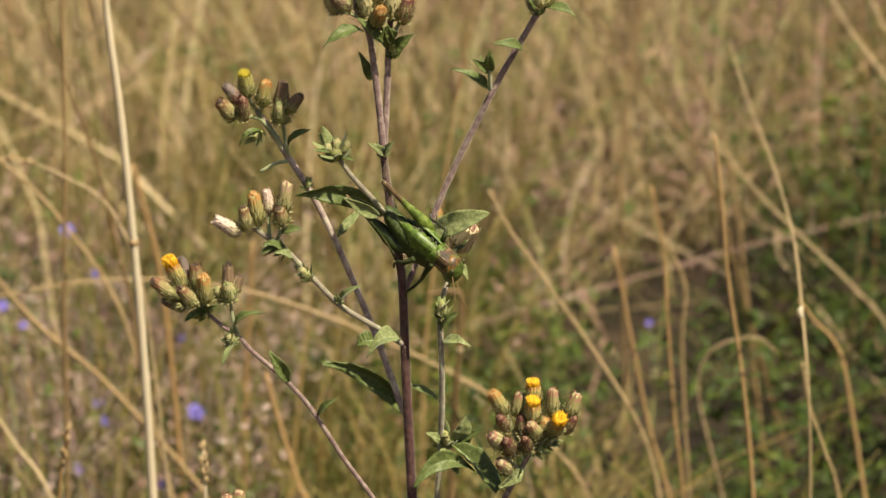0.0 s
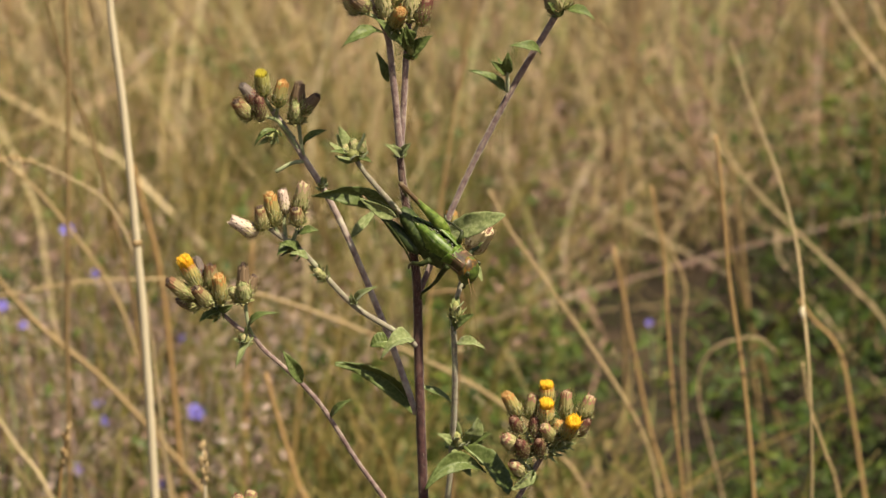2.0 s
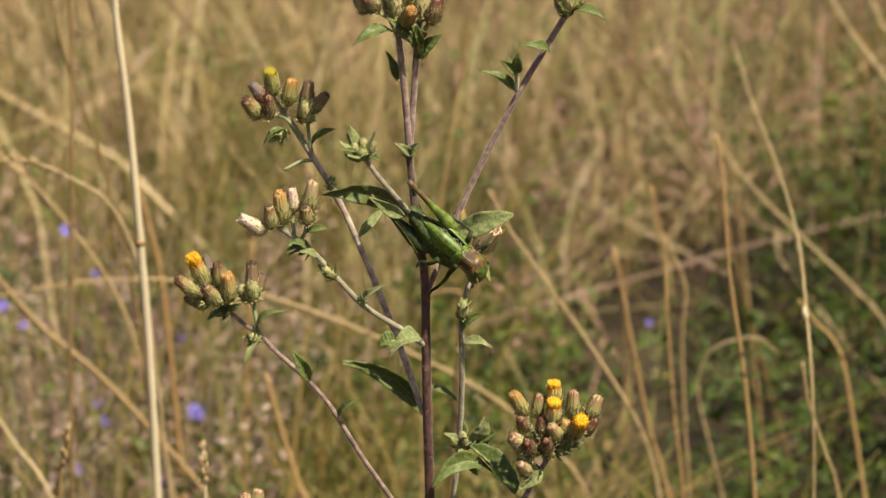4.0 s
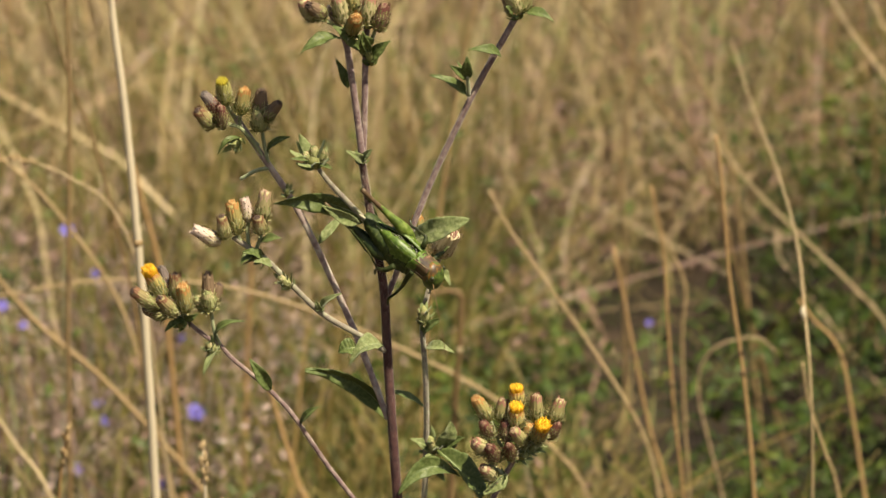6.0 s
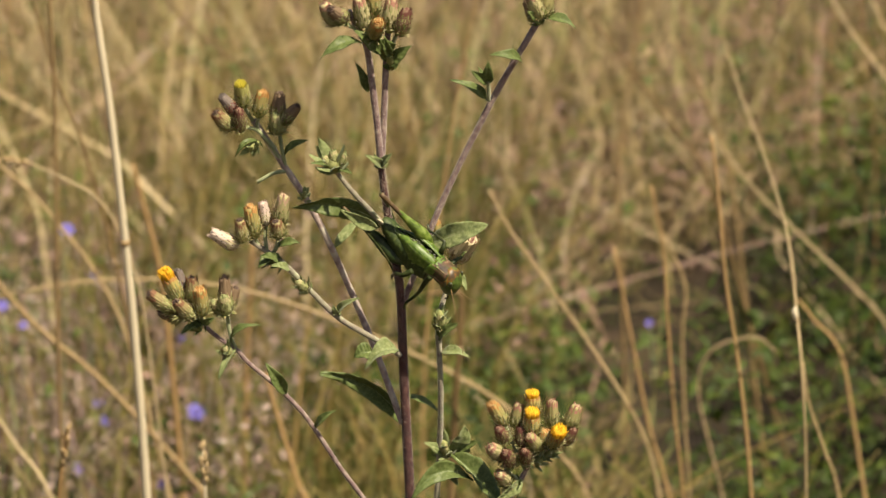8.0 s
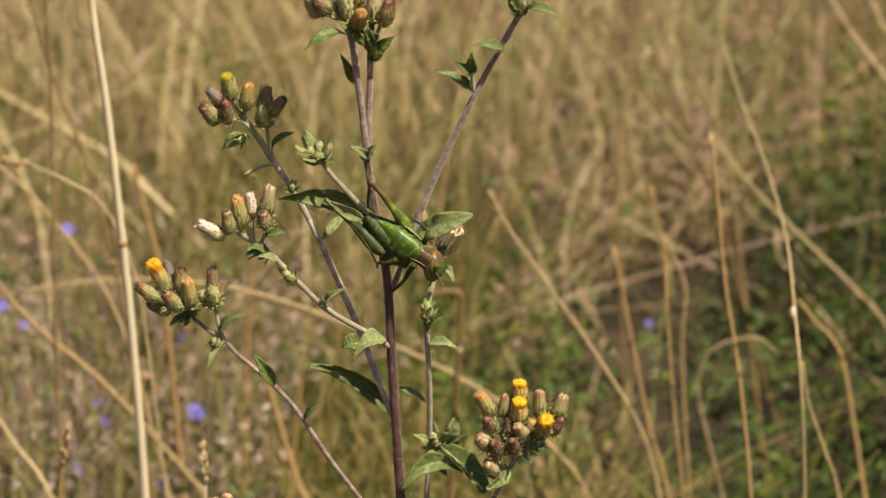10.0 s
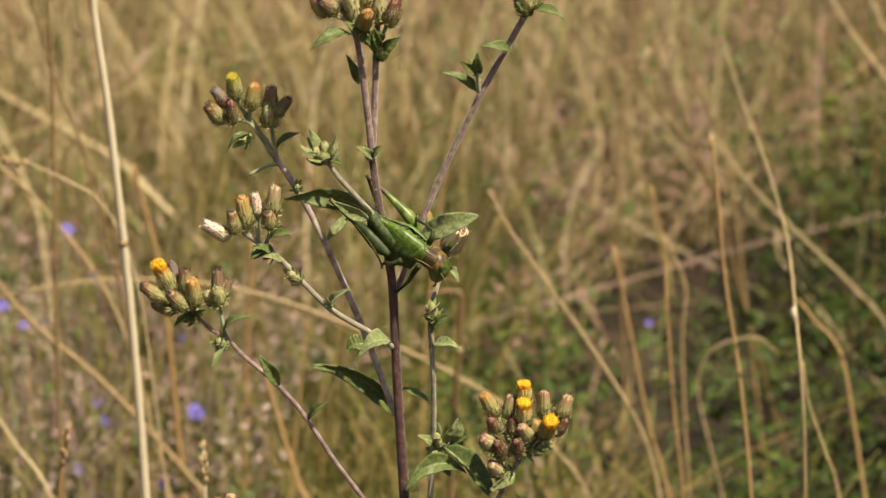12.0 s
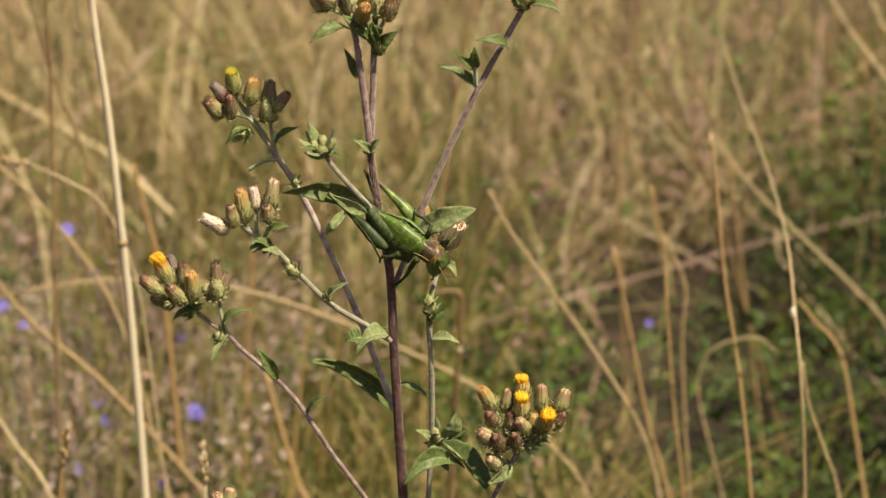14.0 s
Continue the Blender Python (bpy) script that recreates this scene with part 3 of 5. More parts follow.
leaflets("meadow_herbs", 2400, (-0.8, 0.9, 0.6, 3.0), 0.018, 16, (0.008, 0.020), M_HERB, "low green leafy herbs among the grass", "herbs", 14, keep=leafy, height=(0.015, 0.07))
leaflets("bushy_herbs", 1500, (-0.4, 0.8, 0.72, 1.85), 0.017, 74, (0.006, 0.016), M_HERB, "dense bushy clumps of dark green herbs", "herbs", 17, keep=bushy, height=(0.03, 0.22))
leaflets("olive_herbs", 1500, (-0.7, 0.8, 0.6, 2.6), 0.016, 34, (0.007, 0.018), M_HERB_LIGHT, "yellowish green herb tufts between the grass", "herbs", 18, keep=mixed, height=(0.03, 0.19))
leaflets("withered_herbs", 1500, (-0.7, 0.8, 0.6, 2.8), 0.016, 36, (0.004, 0.011), M_LITTER, "withered brown and pinkish seed tufts", "herbs", 19, keep=withered, height=(0.03, 0.18))
strips("pinkish_grass", 700, (-0.45, -0.12, 0.70, 1.25), (0.07, 0.20), (0.0012, 0.0032), 0.28, 0.4, M_ROSY, "dull pinkish dry grass stems", "grass", 34)
leaflets("pinkish_herbs", 800, (-0.45, 0.3, 0.65, 1.7), 0.016, 40, (0.004, 0.011), M_ROSY, "dull pink and mauve-grey seed tufts", "herbs", 33, keep=rosy, height=(0.04, 0.17))
def verdant(x, y, r):
    return (r < 1.5 * (greenness(x, y) - 0.30) + 1.3 * np.clip(1.5 - y, 0, 0.5)) & (patchy(x, y, 55, 1.9) > 0.40) & (greenness(x, y) < 0.55 + 0.4 * r) & ~in_shade_gap(x, y, 1.15)


def aside(x, y, r):
    """The meadow round the tripod, thinning outwards; the ground between camera and plant stays open."""
    away = np.hypot(x, y - 1.0)
    seen = (np.abs(x) < 0.2 * (y + 1.6) + 0.1) & (y > -1.3) & (y < 5)
    foot = np.hypot(x, y + 1.25) < 0.3
    return ~seen & ~foot & (r < 0.3 + 0.9 * patchy(x, y, 3.1, 0.7)) & (r < np.exp(-(away / 5.5) ** 2)) & ((np.abs(x) > 1.3) | (y < 0.9) | (y > 4.5) | (r < 0.2))


strips("green_grass", 20000, (-0.55, 0.75, 0.55, 2.3), (0.04, 0.17), (0.0016, 0.0042), 0.40, 0.6, M_GREEN_GRASS, "low green and straw grass between the herbs", "grass", 21, keep=verdant)
strips("yellow_grass", 1700, (-0.05, 0.11, 0.60, 0.98), (0.04, 0.12), (0.0016, 0.004), 0.4, 0.6, M_TURF, "low yellow-green grass tuft", "grass", 24, segs=3)
strips("meadow_grass", 210000, (-8.0, 8.0, -7.0, 9.0), (0.08, 0.38), (0.002, 0.006), 0.3, 0.4, M_GRASS, "dry tan meadow grass all round", "grass", 22, keep=aside, segs=2)
strips("meadow_turf", 90000, (-7.0, 7.0, -6.0, 8.0), (0.04, 0.14), (0.003, 0.008), 0.5, 0.5, M_TURF, "short half-dry turf of the wider meadow", "grass", 23, keep=aside, segs=2)
strips("far_grass", 9000, (-6.0, 6.0, 4.5, 14.0), (0.15, 0.5), (0.003, 0.007), 0.25, 0.3, M_GRASS, "dry tan grass farther off", "grass", 15)


STALKS = {}


def grass_stalk(key, points, width, mat, label, ear=0.0, ear_width=5.0, seed=0):
    """One dry grass stem from its tip down to the ground, given in mm, with a seed head at the tip if it has one."""
    rng = random.Random(seed)
    p = [Vector(q) for q in points]
    last = p[-1]
    way = (p[-1] - p[-2]).normalized()
    down = Vector((way.x * 0.6, way.y, min(way.z, -0.45))).normalized()
    k = max(1.0, (last.z + 8) / -down.z)
    foot = last + down * k
    if last.z > 40:
        p += [last.lerp(foot, 0.5) + Vector((0, 0, 0)), foot]
    root = new("grass_stalk")
    root.location = Vector((foot.x, foot.y, 0)) * MM
    off = Vector((foot.x, foot.y, 0))
    line = [c - off for c in glide(p, 6)]
    bm = bmesh.new()
    tube(bm, line, lambda t: width / 2 * (0.72 + 0.4 * t), 6, rng=rng, rough=0.08)
    part("stem", bm, mat, root)
    if ear:
        bm = bmesh.new()
        total = 0.0
        for a, b in zip(line, line[1:]):
            seg = (b - a).length
            way = (a - b).normalized()
            for _ in range(int(seg / 1.5) + 1):
                if total > ear:
                    break
                total += 1.5
                side = way.orthogonal().normalized()
                side.rotate(Matrix.Rotation(rng.uniform(0, 6.28), 3, way))
                s = a.lerp(b, rng.random())
                tip = s + way * rng.uniform(3, 6) + side * ear_width * rng.uniform(0.25, 0.6)
                tube(bm, [s, s.lerp(tip, 0.5) + side * 0.5, tip], lambda t: 0.25 + 0.75 * math.sin(math.pi * t), 5)
        part("seed_head", bm, M_STRAW, root, "pale dry seed head")
    knot = len(line) // 2 + rng.randint(-2, 2)
    bm = bmesh.new()
    way = (line[knot + 1] - line[knot]).normalized()
    tube(bm, [line[knot] - way * 1.6, line[knot], line[knot] + way * 1.6], lambda t: width * (0.44 + 0.14 * math.sin(math.pi * t)), 7)
    part("node", bm, M_STRAW, root, "swollen joint")
    if not key.startswith("m") or len(key) < 2:
        tagged(root, label, "grass", "tall dry grass stalks")
        STALKS[key] = root
        return root
    bm = bmesh.new()
    side = Vector((rng.uniform(-1, 1), rng.uniform(-1, 1), 0)).normalized()
    low = line[min(len(line) - 2, knot + 4)]
    reach = rng.uniform(40, 90)
    blade = glide([low, low + side * reach * 0.25 + Vector((0, 0, reach * 0.55)), low + side * reach * 0.7 + Vector((0, 0, reach * 0.7)), low + side * reach + Vector((0, 0, reach * 0.4))], 4)
    tube(bm, blade, lambda t: width * 0.55 * (1 - 0.9 * t), 5, flat=0.2)
    part("leaf_blade", bm, M_STRAW, root, "dry curled grass leaf")
    tagged(root, label, "grass", "tall dry grass stalks")
    STALKS[key] = root
    return root


PALE, TAN, DRY = "pale straw-coloured dry grass stalk, thick", "tan dry grass stalk, slender", "dry bent grass stem"
grass_stalk("a", [(-151, 320, 562), (-150, 320, 536), (-146, 320, 497), (-142, 320, 441), (-139, 320, 389), (-136, 320, 306)], 4.4, M_STRAW_PALE, PALE, seed=1)
grass_stalk("b", [(-252, 600, 324), (-223, 600, 285), (-187, 600, 251), (-142, 600, 196), (-130, 600, 174)], 3.3, M_STRAW, "pale dry grass stalk leaning far over", seed=2)
grass_stalk("c", [(-192, 500, 507), (-192, 500, 437), (-196, 500, 315), (-197, 500, 225)], 2.6, M_STRAW, TAN, seed=3)
grass_stalk("d", [(-205, 520, 498), (-195, 520, 454), (-181, 520, 412), (-169, 520, 357), (-161, 520, 307)], 2.0, M_STRAW, TAN, seed=4)
grass_stalk("e", [(-237, 480, 419), (-220, 480, 419), (-204, 480, 416), (-187, 480, 408), (-169, 480, 395), (-155, 480, 362), (-148, 480, 310)], 1.3, M_STRAW, "arching grass stem with a pale seed head", ear=38, ear_width=4.5, seed=5)
grass_stalk("f", [(-243, 600, 382), (-220, 600, 360), (-204, 600, 339), (-184, 600, 308), (-168, 600, 262)], 2.4, M_STRAW, DRY, seed=6)
grass_stalk("g", [(-250, 620, 291), (-197, 620, 301), (-150, 620, 302), (-110, 620, 296), (-70, 620, 283), (-26, 620, 263), (24, 620, 235), (64, 620, 199), (83, 620, 168)], 2.3, M_STRAW, "long dry grass stem fallen into an arch", seed=7)
grass_stalk("h", [(-115, 800, 259), (-118, 800, 211), (-121, 800, 159), (-123, 800, 87)], 3.0, M_STRAW_TAN, TAN, seed=8)
grass_stalk("i", [(-238, 500, 283), (-222, 500, 255), (-204, 500, 223)], 2.8, M_STRAW, DRY, seed=9)
grass_stalk("j", [(-106, 250, 363), (-105, 250, 349), (-105, 250, 333)], 1.6, M_STRAW_PALE, "short grass stem with a pale seed head", ear=24, ear_width=3.5, seed=10)
grass_stalk("k", [(-165, 250, 371), (-167, 250, 355), (-170, 250, 333)], 1.6, M_STRAW_TAN, "short grass stem with a tan seed head", ear=22, ear_width=3.5, seed=11)
grass_stalk("l", [(129, 420, 451), (133, 420, 422), (138, 420, 376), (146, 420, 328), (154, 420, 259)], 1.9, M_STRAW_TAN, TAN, seed=12)
grass_stalk("m", [(163, 750, 401), (166, 650, 395), (169, 540, 396), (168, 420, 399), (166, 350, 385), (168, 330, 354), (171, 330, 299)], 1.4, M_STRAW, TAN, seed=13)
grass_stalk("n", [(176, 420, 334), (180, 420, 312), (189, 420, 286), (198, 420, 256)], 1.7, M_STRAW, "pale broken grass stem", seed=14)
grass_stalk("o", [(24, 560, 375), (35, 560, 353), (53, 560, 326), (83, 560, 280), (107, 560, 237), (118, 560, 195)], 2.3, M_STRAW, "tan dry grass stalk leaning over", seed=15)
grass_stalk("p", [(72, 900, 397), (91, 900, 371), (111, 900, 348), (133, 900, 316), (157, 900, 285), (171, 900, 256)], 2.6, M_STRAW, "thick dry grass stem leaning over", seed=16)
grass_stalk("p2", [(167, 900, 296), (195, 900, 260), (228, 900, 226), (262, 900, 192), (287, 900, 161)], 2.5, M_STRAW, "long dry grass stem leaning far over", seed=36)
grass_stalk("p3", [(151, 1000, 327), (171, 1000, 291), (185, 1000, 254), (194, 1000, 214)], 2.6, M_STRAW, DRY, seed=37)
grass_stalk("r2", [(126, 700, 300), (139, 700, 269), (138, 700, 236), (141, 700, 183), (145, 700, 132)], 2.2, M_STRAW, "tan dry grass stem, slightly bent", seed=38)
grass_stalk("t2", [(273, 1000, 365), (285, 1000, 339), (298, 1000, 312)], 3.0, M_STRAW, DRY, seed=39)
grass_stalk("q", [(95, 650, 310), (106, 650, 255), (117, 650, 202), (130, 650, 155)], 2.3, M_STRAW_TAN, TAN, seed=17)
grass_stalk("r", [(105, 500, 398), (112, 500, 364), (115, 500, 327), (120, 500, 271), (126, 500, 223)], 1.7, M_STRAW_TAN, TAN, seed=18)
grass_stalk("s", [(193, 700, 227), (183, 700, 236), (168, 700, 235), (156, 700, 229), (149, 700, 216), (149, 700, 197), (156, 700, 168), (165, 700, 132)], 1.7, M_MAT, "dry grass stem bent over in a hoop", seed=19)
grass_stalk("t", [(248, 1000, 362), (267, 1000, 331), (295, 1000, 293), (312, 1000, 254)], 2.8, M_STRAW, DRY, seed=20)
grass_stalk("u", [(199, 650, 279), (209, 650, 266), (221, 650, 252), (229, 650, 225)], 2.2, M_STRAW_TAN, "short broken tan grass stem", seed=21)
grass_stalk("v", [(-9, 600, 301), (5, 600, 303), (10, 600, 298), (9, 600, 269), (7, 600, 242)], 3.4, M_STRAW, "pale dry stem broken over", seed=22)
grass_stalk("w", [(-97, 600, 255), (-90, 600, 225), (-80, 600, 188), (-75, 600, 174)], 3.4, M_STRAW_TAN, TAN, seed=23)
grass_stalk("x", [(-176, 700, 342), (-170, 700, 315), (-163, 700, 281), (-158, 700, 229)], 3.6, M_STRAW_TAN, DRY, seed=24)
grass_stalk("y", [(141, 1100, 288), (132, 1100, 269), (125, 1100, 251), (122, 1100, 204), (125, 1100, 154)], 2.4, M_STRAW, "grass stem with a pale seed head", ear=22, ear_width=7, seed=25)
grass_stalk("z", [(-206, 1200, 310), (-175, 1200, 272), (-147, 1200, 251), (-123, 1200, 222), (-100, 1200, 170)], 3.2, M_STRAW, DRY, seed=26)


def seed_husk(stalk, place):
    """An empty pale husk caught on a stalk; place in mm in the world."""
    c = Vector(place) - stalk.location * 1000
    bm = bmesh.new()
    tube(bm, glide([c + Vector((0.5, 0, 3.4)), c + Vector((-0.2, 0, 1.2)), c + Vector((0.1, 0, -1.2)), c + Vector((0.6, 0, -3.4))], 4), lambda t: 0.25 + 1.15 * math.sin(math.pi * t) ** 0.8, 8)
    part("seed_husk", bm, M_STRAW_PALE, stalk, "pale empty seed husk")


seed_husk(STALKS["m"], (164.6, 347, 388))


def more_stalks():
    """The taller dry stalks that stand scattered through the meadow, each one a thing of its own."""
    rng = random.Random(77)
    made = []
    for k in range(6):
        h = rng.uniform(380, 560)
        b, c = rng.uniform(-60, 60), rng.uniform(-90, 90)
        pts = [(b + c, rng.uniform(-40, 40), h), (b * 0.6 + c * 0.45, 0, h * 0.7), (b * 0.2, 0, h * 0.35), (0, 0, 4)]
        made.append(grass_stalk("m%d" % k, pts, rng.uniform(1.0, 1.8), rng.choice((M_STRAW, M_STRAW_TAN, M_STRAW)), "slender dry grass stalk in the meadow", ear=rng.choice((0, 40, 60)), ear_width=5, seed=100 + k))
    for k in range(64):
        y = 0.75 + 2.6 * rng.random()
        x = rng.uniform(-0.16, 0.16) * (y + 1.4) * 1.15
        if 0.03 < x < 0.27 and y < 1.4:
            continue
        copy_thing(made[k % 6], Matrix.Translation((x, y, 0)) @ Matrix.Rotation(rng.uniform(0, 6.28), 4, "Z") @ Matrix.Rotation(rng.gauss(0, 0.12), 4, "X"))
    for k, ob in enumerate(made):
        ob.location = (-0.3 + 0.12 * k, 1.2 + 0.25 * (k * 3 % 5), 0)


more_stalks()


def blue_wildflower(place, size, seed):
    """A small flower on a stem as tall as the place of its bloom, given in mm."""
    rng = random.Random(seed)
    root = new("blue_wildflower")
    x, y, h = place
    root.location = Vector((x, y, 0)) * MM
    bm = bmesh.new()
    tube(bm, glide([(rng.uniform(-12, 12), rng.uniform(-12, 12), 0), (rng.uniform(-6, 6), 2, h * 0.5), (0, 0, h)], 4), lambda t: 0.8 - 0.3 * t, 6)
    part("stem", bm, M_PEDICEL, root)
    tilt = Euler((rng.uniform(0.5, 1.1), rng.uniform(-0.4, 0.4), 0)).to_matrix()
    top = Vector((0, 0, h))
    for k in range(9):
        bm = bmesh.new()
        a = k * 6.283 / 9
        d = Vector((math.cos(a), math.sin(a), 0))
        e = Vector((-d.y, d.x, 0))
        rows = [[top + tilt @ ((d * r + e * w * u + Vector((0, 0, z))) * size) for u in (-1, 0, 1)] for r, w, z in ((0.1, 0.08, 0), (0.5, 0.24, 0.25), (0.85, 0.26, 0.3), (1.0, 0.14, 0.2))]
        vs = [[bm.verts.new(p) for p in row] for row in rows]
        for p, q in zip(vs, vs[1:]):
            for j in range(2):
                bm.faces.new((p[j], p[j + 1], q[j + 1], q[j]))
        part("petal", bm, M_BLUE, root)
    bm = bmesh.new()
    tube(bm, [top, top + tilt @ Vector((0, 0, size * 0.3)), top + tilt @ Vector((0, 0, size * 0.45))], lambda t: size * 0.25 * (1 - 0.6 * t), 8)
    part("centre", bm, M_BLUE, root)
    return tagged(root, "small violet-blue wildflower on a thin green stem", "flower", "blue meadow flowers")


BLOOMS = [
    ((-157, 860, 122), 7.5), ((-248, 980, 202), 6.0), ((-272, 920, 158), 4.0), ((-233, 860, 83), 5.4), ((-180, 860, 72), 4.4), ((-222, 920, 91), 4.6), ((-276, 860, 195), 4.4),
    ((142, 1050, 109), 3.4), ((-239, 1050, 145), 4.0), ((-203, 1150, 86), 4.0), ((-183, 1100, 78), 3.6), ((-225, 920, 103), 4.0),
]
for k, (c, size) in enumerate(BLOOMS):
    blue_wildflower(c, size * 0.82, 200 + k)


# ---- the flowering plant ----
PLANT_BASE = Vector((-0.0015, 0.0, 0.0))
plant = new("flowering_herb")
plant.location = PLANT_BASE
tagged(plant, "tall downy purple-stemmed herb with small yellow and brown flower heads", "plant")

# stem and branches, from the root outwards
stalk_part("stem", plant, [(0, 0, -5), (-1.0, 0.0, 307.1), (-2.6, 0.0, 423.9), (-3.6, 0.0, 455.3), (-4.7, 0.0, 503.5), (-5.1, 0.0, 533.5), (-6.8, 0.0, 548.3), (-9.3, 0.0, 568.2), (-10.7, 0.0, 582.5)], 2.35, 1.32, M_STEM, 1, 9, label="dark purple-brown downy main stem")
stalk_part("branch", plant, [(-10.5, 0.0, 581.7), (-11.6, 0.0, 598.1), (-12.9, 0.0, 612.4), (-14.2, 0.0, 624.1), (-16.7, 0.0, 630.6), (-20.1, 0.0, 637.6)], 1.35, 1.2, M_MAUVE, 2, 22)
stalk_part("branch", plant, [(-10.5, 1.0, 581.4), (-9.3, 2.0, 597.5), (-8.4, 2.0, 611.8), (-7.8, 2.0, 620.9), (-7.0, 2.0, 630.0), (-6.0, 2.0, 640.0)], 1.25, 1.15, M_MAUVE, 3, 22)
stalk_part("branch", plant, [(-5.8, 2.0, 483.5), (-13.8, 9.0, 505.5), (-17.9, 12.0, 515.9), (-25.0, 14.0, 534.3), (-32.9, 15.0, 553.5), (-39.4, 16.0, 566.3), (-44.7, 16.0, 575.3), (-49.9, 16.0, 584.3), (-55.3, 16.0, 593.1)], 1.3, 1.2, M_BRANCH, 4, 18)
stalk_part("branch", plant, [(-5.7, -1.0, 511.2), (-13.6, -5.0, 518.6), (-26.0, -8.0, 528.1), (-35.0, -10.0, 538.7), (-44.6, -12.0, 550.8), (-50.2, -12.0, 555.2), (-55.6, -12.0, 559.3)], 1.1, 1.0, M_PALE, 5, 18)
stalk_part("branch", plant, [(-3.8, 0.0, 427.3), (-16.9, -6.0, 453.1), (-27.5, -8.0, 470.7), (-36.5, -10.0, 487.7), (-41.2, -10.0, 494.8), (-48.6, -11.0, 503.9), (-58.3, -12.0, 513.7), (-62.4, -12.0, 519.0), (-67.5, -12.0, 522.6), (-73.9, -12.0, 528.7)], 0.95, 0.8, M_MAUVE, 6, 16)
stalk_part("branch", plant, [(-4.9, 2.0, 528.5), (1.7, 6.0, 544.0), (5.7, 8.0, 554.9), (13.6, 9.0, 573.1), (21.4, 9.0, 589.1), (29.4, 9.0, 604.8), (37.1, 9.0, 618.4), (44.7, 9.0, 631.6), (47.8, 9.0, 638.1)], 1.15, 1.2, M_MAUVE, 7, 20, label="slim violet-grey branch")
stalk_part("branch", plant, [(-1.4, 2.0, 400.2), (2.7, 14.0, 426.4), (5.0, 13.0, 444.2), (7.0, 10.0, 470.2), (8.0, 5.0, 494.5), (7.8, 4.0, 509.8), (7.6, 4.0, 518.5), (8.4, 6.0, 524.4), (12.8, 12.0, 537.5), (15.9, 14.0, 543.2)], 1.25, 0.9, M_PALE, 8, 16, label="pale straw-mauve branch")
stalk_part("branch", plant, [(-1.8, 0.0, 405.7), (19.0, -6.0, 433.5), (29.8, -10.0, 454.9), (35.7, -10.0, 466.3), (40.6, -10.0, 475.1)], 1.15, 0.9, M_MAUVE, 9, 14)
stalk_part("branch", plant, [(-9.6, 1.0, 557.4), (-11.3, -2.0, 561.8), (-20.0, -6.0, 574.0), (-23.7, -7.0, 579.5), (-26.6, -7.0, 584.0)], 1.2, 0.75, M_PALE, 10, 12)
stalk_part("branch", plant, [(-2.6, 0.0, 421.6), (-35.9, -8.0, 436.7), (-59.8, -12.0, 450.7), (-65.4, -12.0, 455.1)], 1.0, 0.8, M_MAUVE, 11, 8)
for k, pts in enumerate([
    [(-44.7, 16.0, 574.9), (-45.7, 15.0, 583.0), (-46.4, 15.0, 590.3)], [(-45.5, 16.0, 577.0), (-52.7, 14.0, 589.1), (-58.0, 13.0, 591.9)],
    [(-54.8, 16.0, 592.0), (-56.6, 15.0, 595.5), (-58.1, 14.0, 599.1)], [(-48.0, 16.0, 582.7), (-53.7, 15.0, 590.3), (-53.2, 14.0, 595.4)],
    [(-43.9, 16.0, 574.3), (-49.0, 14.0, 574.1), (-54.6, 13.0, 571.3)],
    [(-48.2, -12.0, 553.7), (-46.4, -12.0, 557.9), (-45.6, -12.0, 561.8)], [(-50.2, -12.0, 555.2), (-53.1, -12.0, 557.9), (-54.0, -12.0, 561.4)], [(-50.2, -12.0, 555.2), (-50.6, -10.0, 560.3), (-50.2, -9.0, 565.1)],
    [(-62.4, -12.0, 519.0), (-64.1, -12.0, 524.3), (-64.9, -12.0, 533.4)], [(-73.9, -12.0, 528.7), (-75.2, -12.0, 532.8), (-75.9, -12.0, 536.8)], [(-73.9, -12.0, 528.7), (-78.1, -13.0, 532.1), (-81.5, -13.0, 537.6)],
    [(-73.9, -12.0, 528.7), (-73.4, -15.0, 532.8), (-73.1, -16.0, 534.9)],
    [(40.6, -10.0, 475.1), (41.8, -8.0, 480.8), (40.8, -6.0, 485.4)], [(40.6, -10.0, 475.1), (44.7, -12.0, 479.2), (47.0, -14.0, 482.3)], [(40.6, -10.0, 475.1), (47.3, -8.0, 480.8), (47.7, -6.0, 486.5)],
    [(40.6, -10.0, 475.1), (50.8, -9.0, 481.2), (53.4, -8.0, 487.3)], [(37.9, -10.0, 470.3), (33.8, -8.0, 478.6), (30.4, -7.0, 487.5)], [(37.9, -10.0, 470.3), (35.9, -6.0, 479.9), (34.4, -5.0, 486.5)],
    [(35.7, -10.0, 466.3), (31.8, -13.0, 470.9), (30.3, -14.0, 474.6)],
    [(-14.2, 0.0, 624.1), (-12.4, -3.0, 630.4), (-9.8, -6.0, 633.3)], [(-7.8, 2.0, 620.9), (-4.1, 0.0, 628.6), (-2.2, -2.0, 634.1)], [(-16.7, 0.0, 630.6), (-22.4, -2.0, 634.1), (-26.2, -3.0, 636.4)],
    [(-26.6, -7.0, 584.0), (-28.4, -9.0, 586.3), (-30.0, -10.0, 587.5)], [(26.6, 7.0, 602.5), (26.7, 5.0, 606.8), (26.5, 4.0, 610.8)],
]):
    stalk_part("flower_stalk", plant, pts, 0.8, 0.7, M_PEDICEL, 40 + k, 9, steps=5)

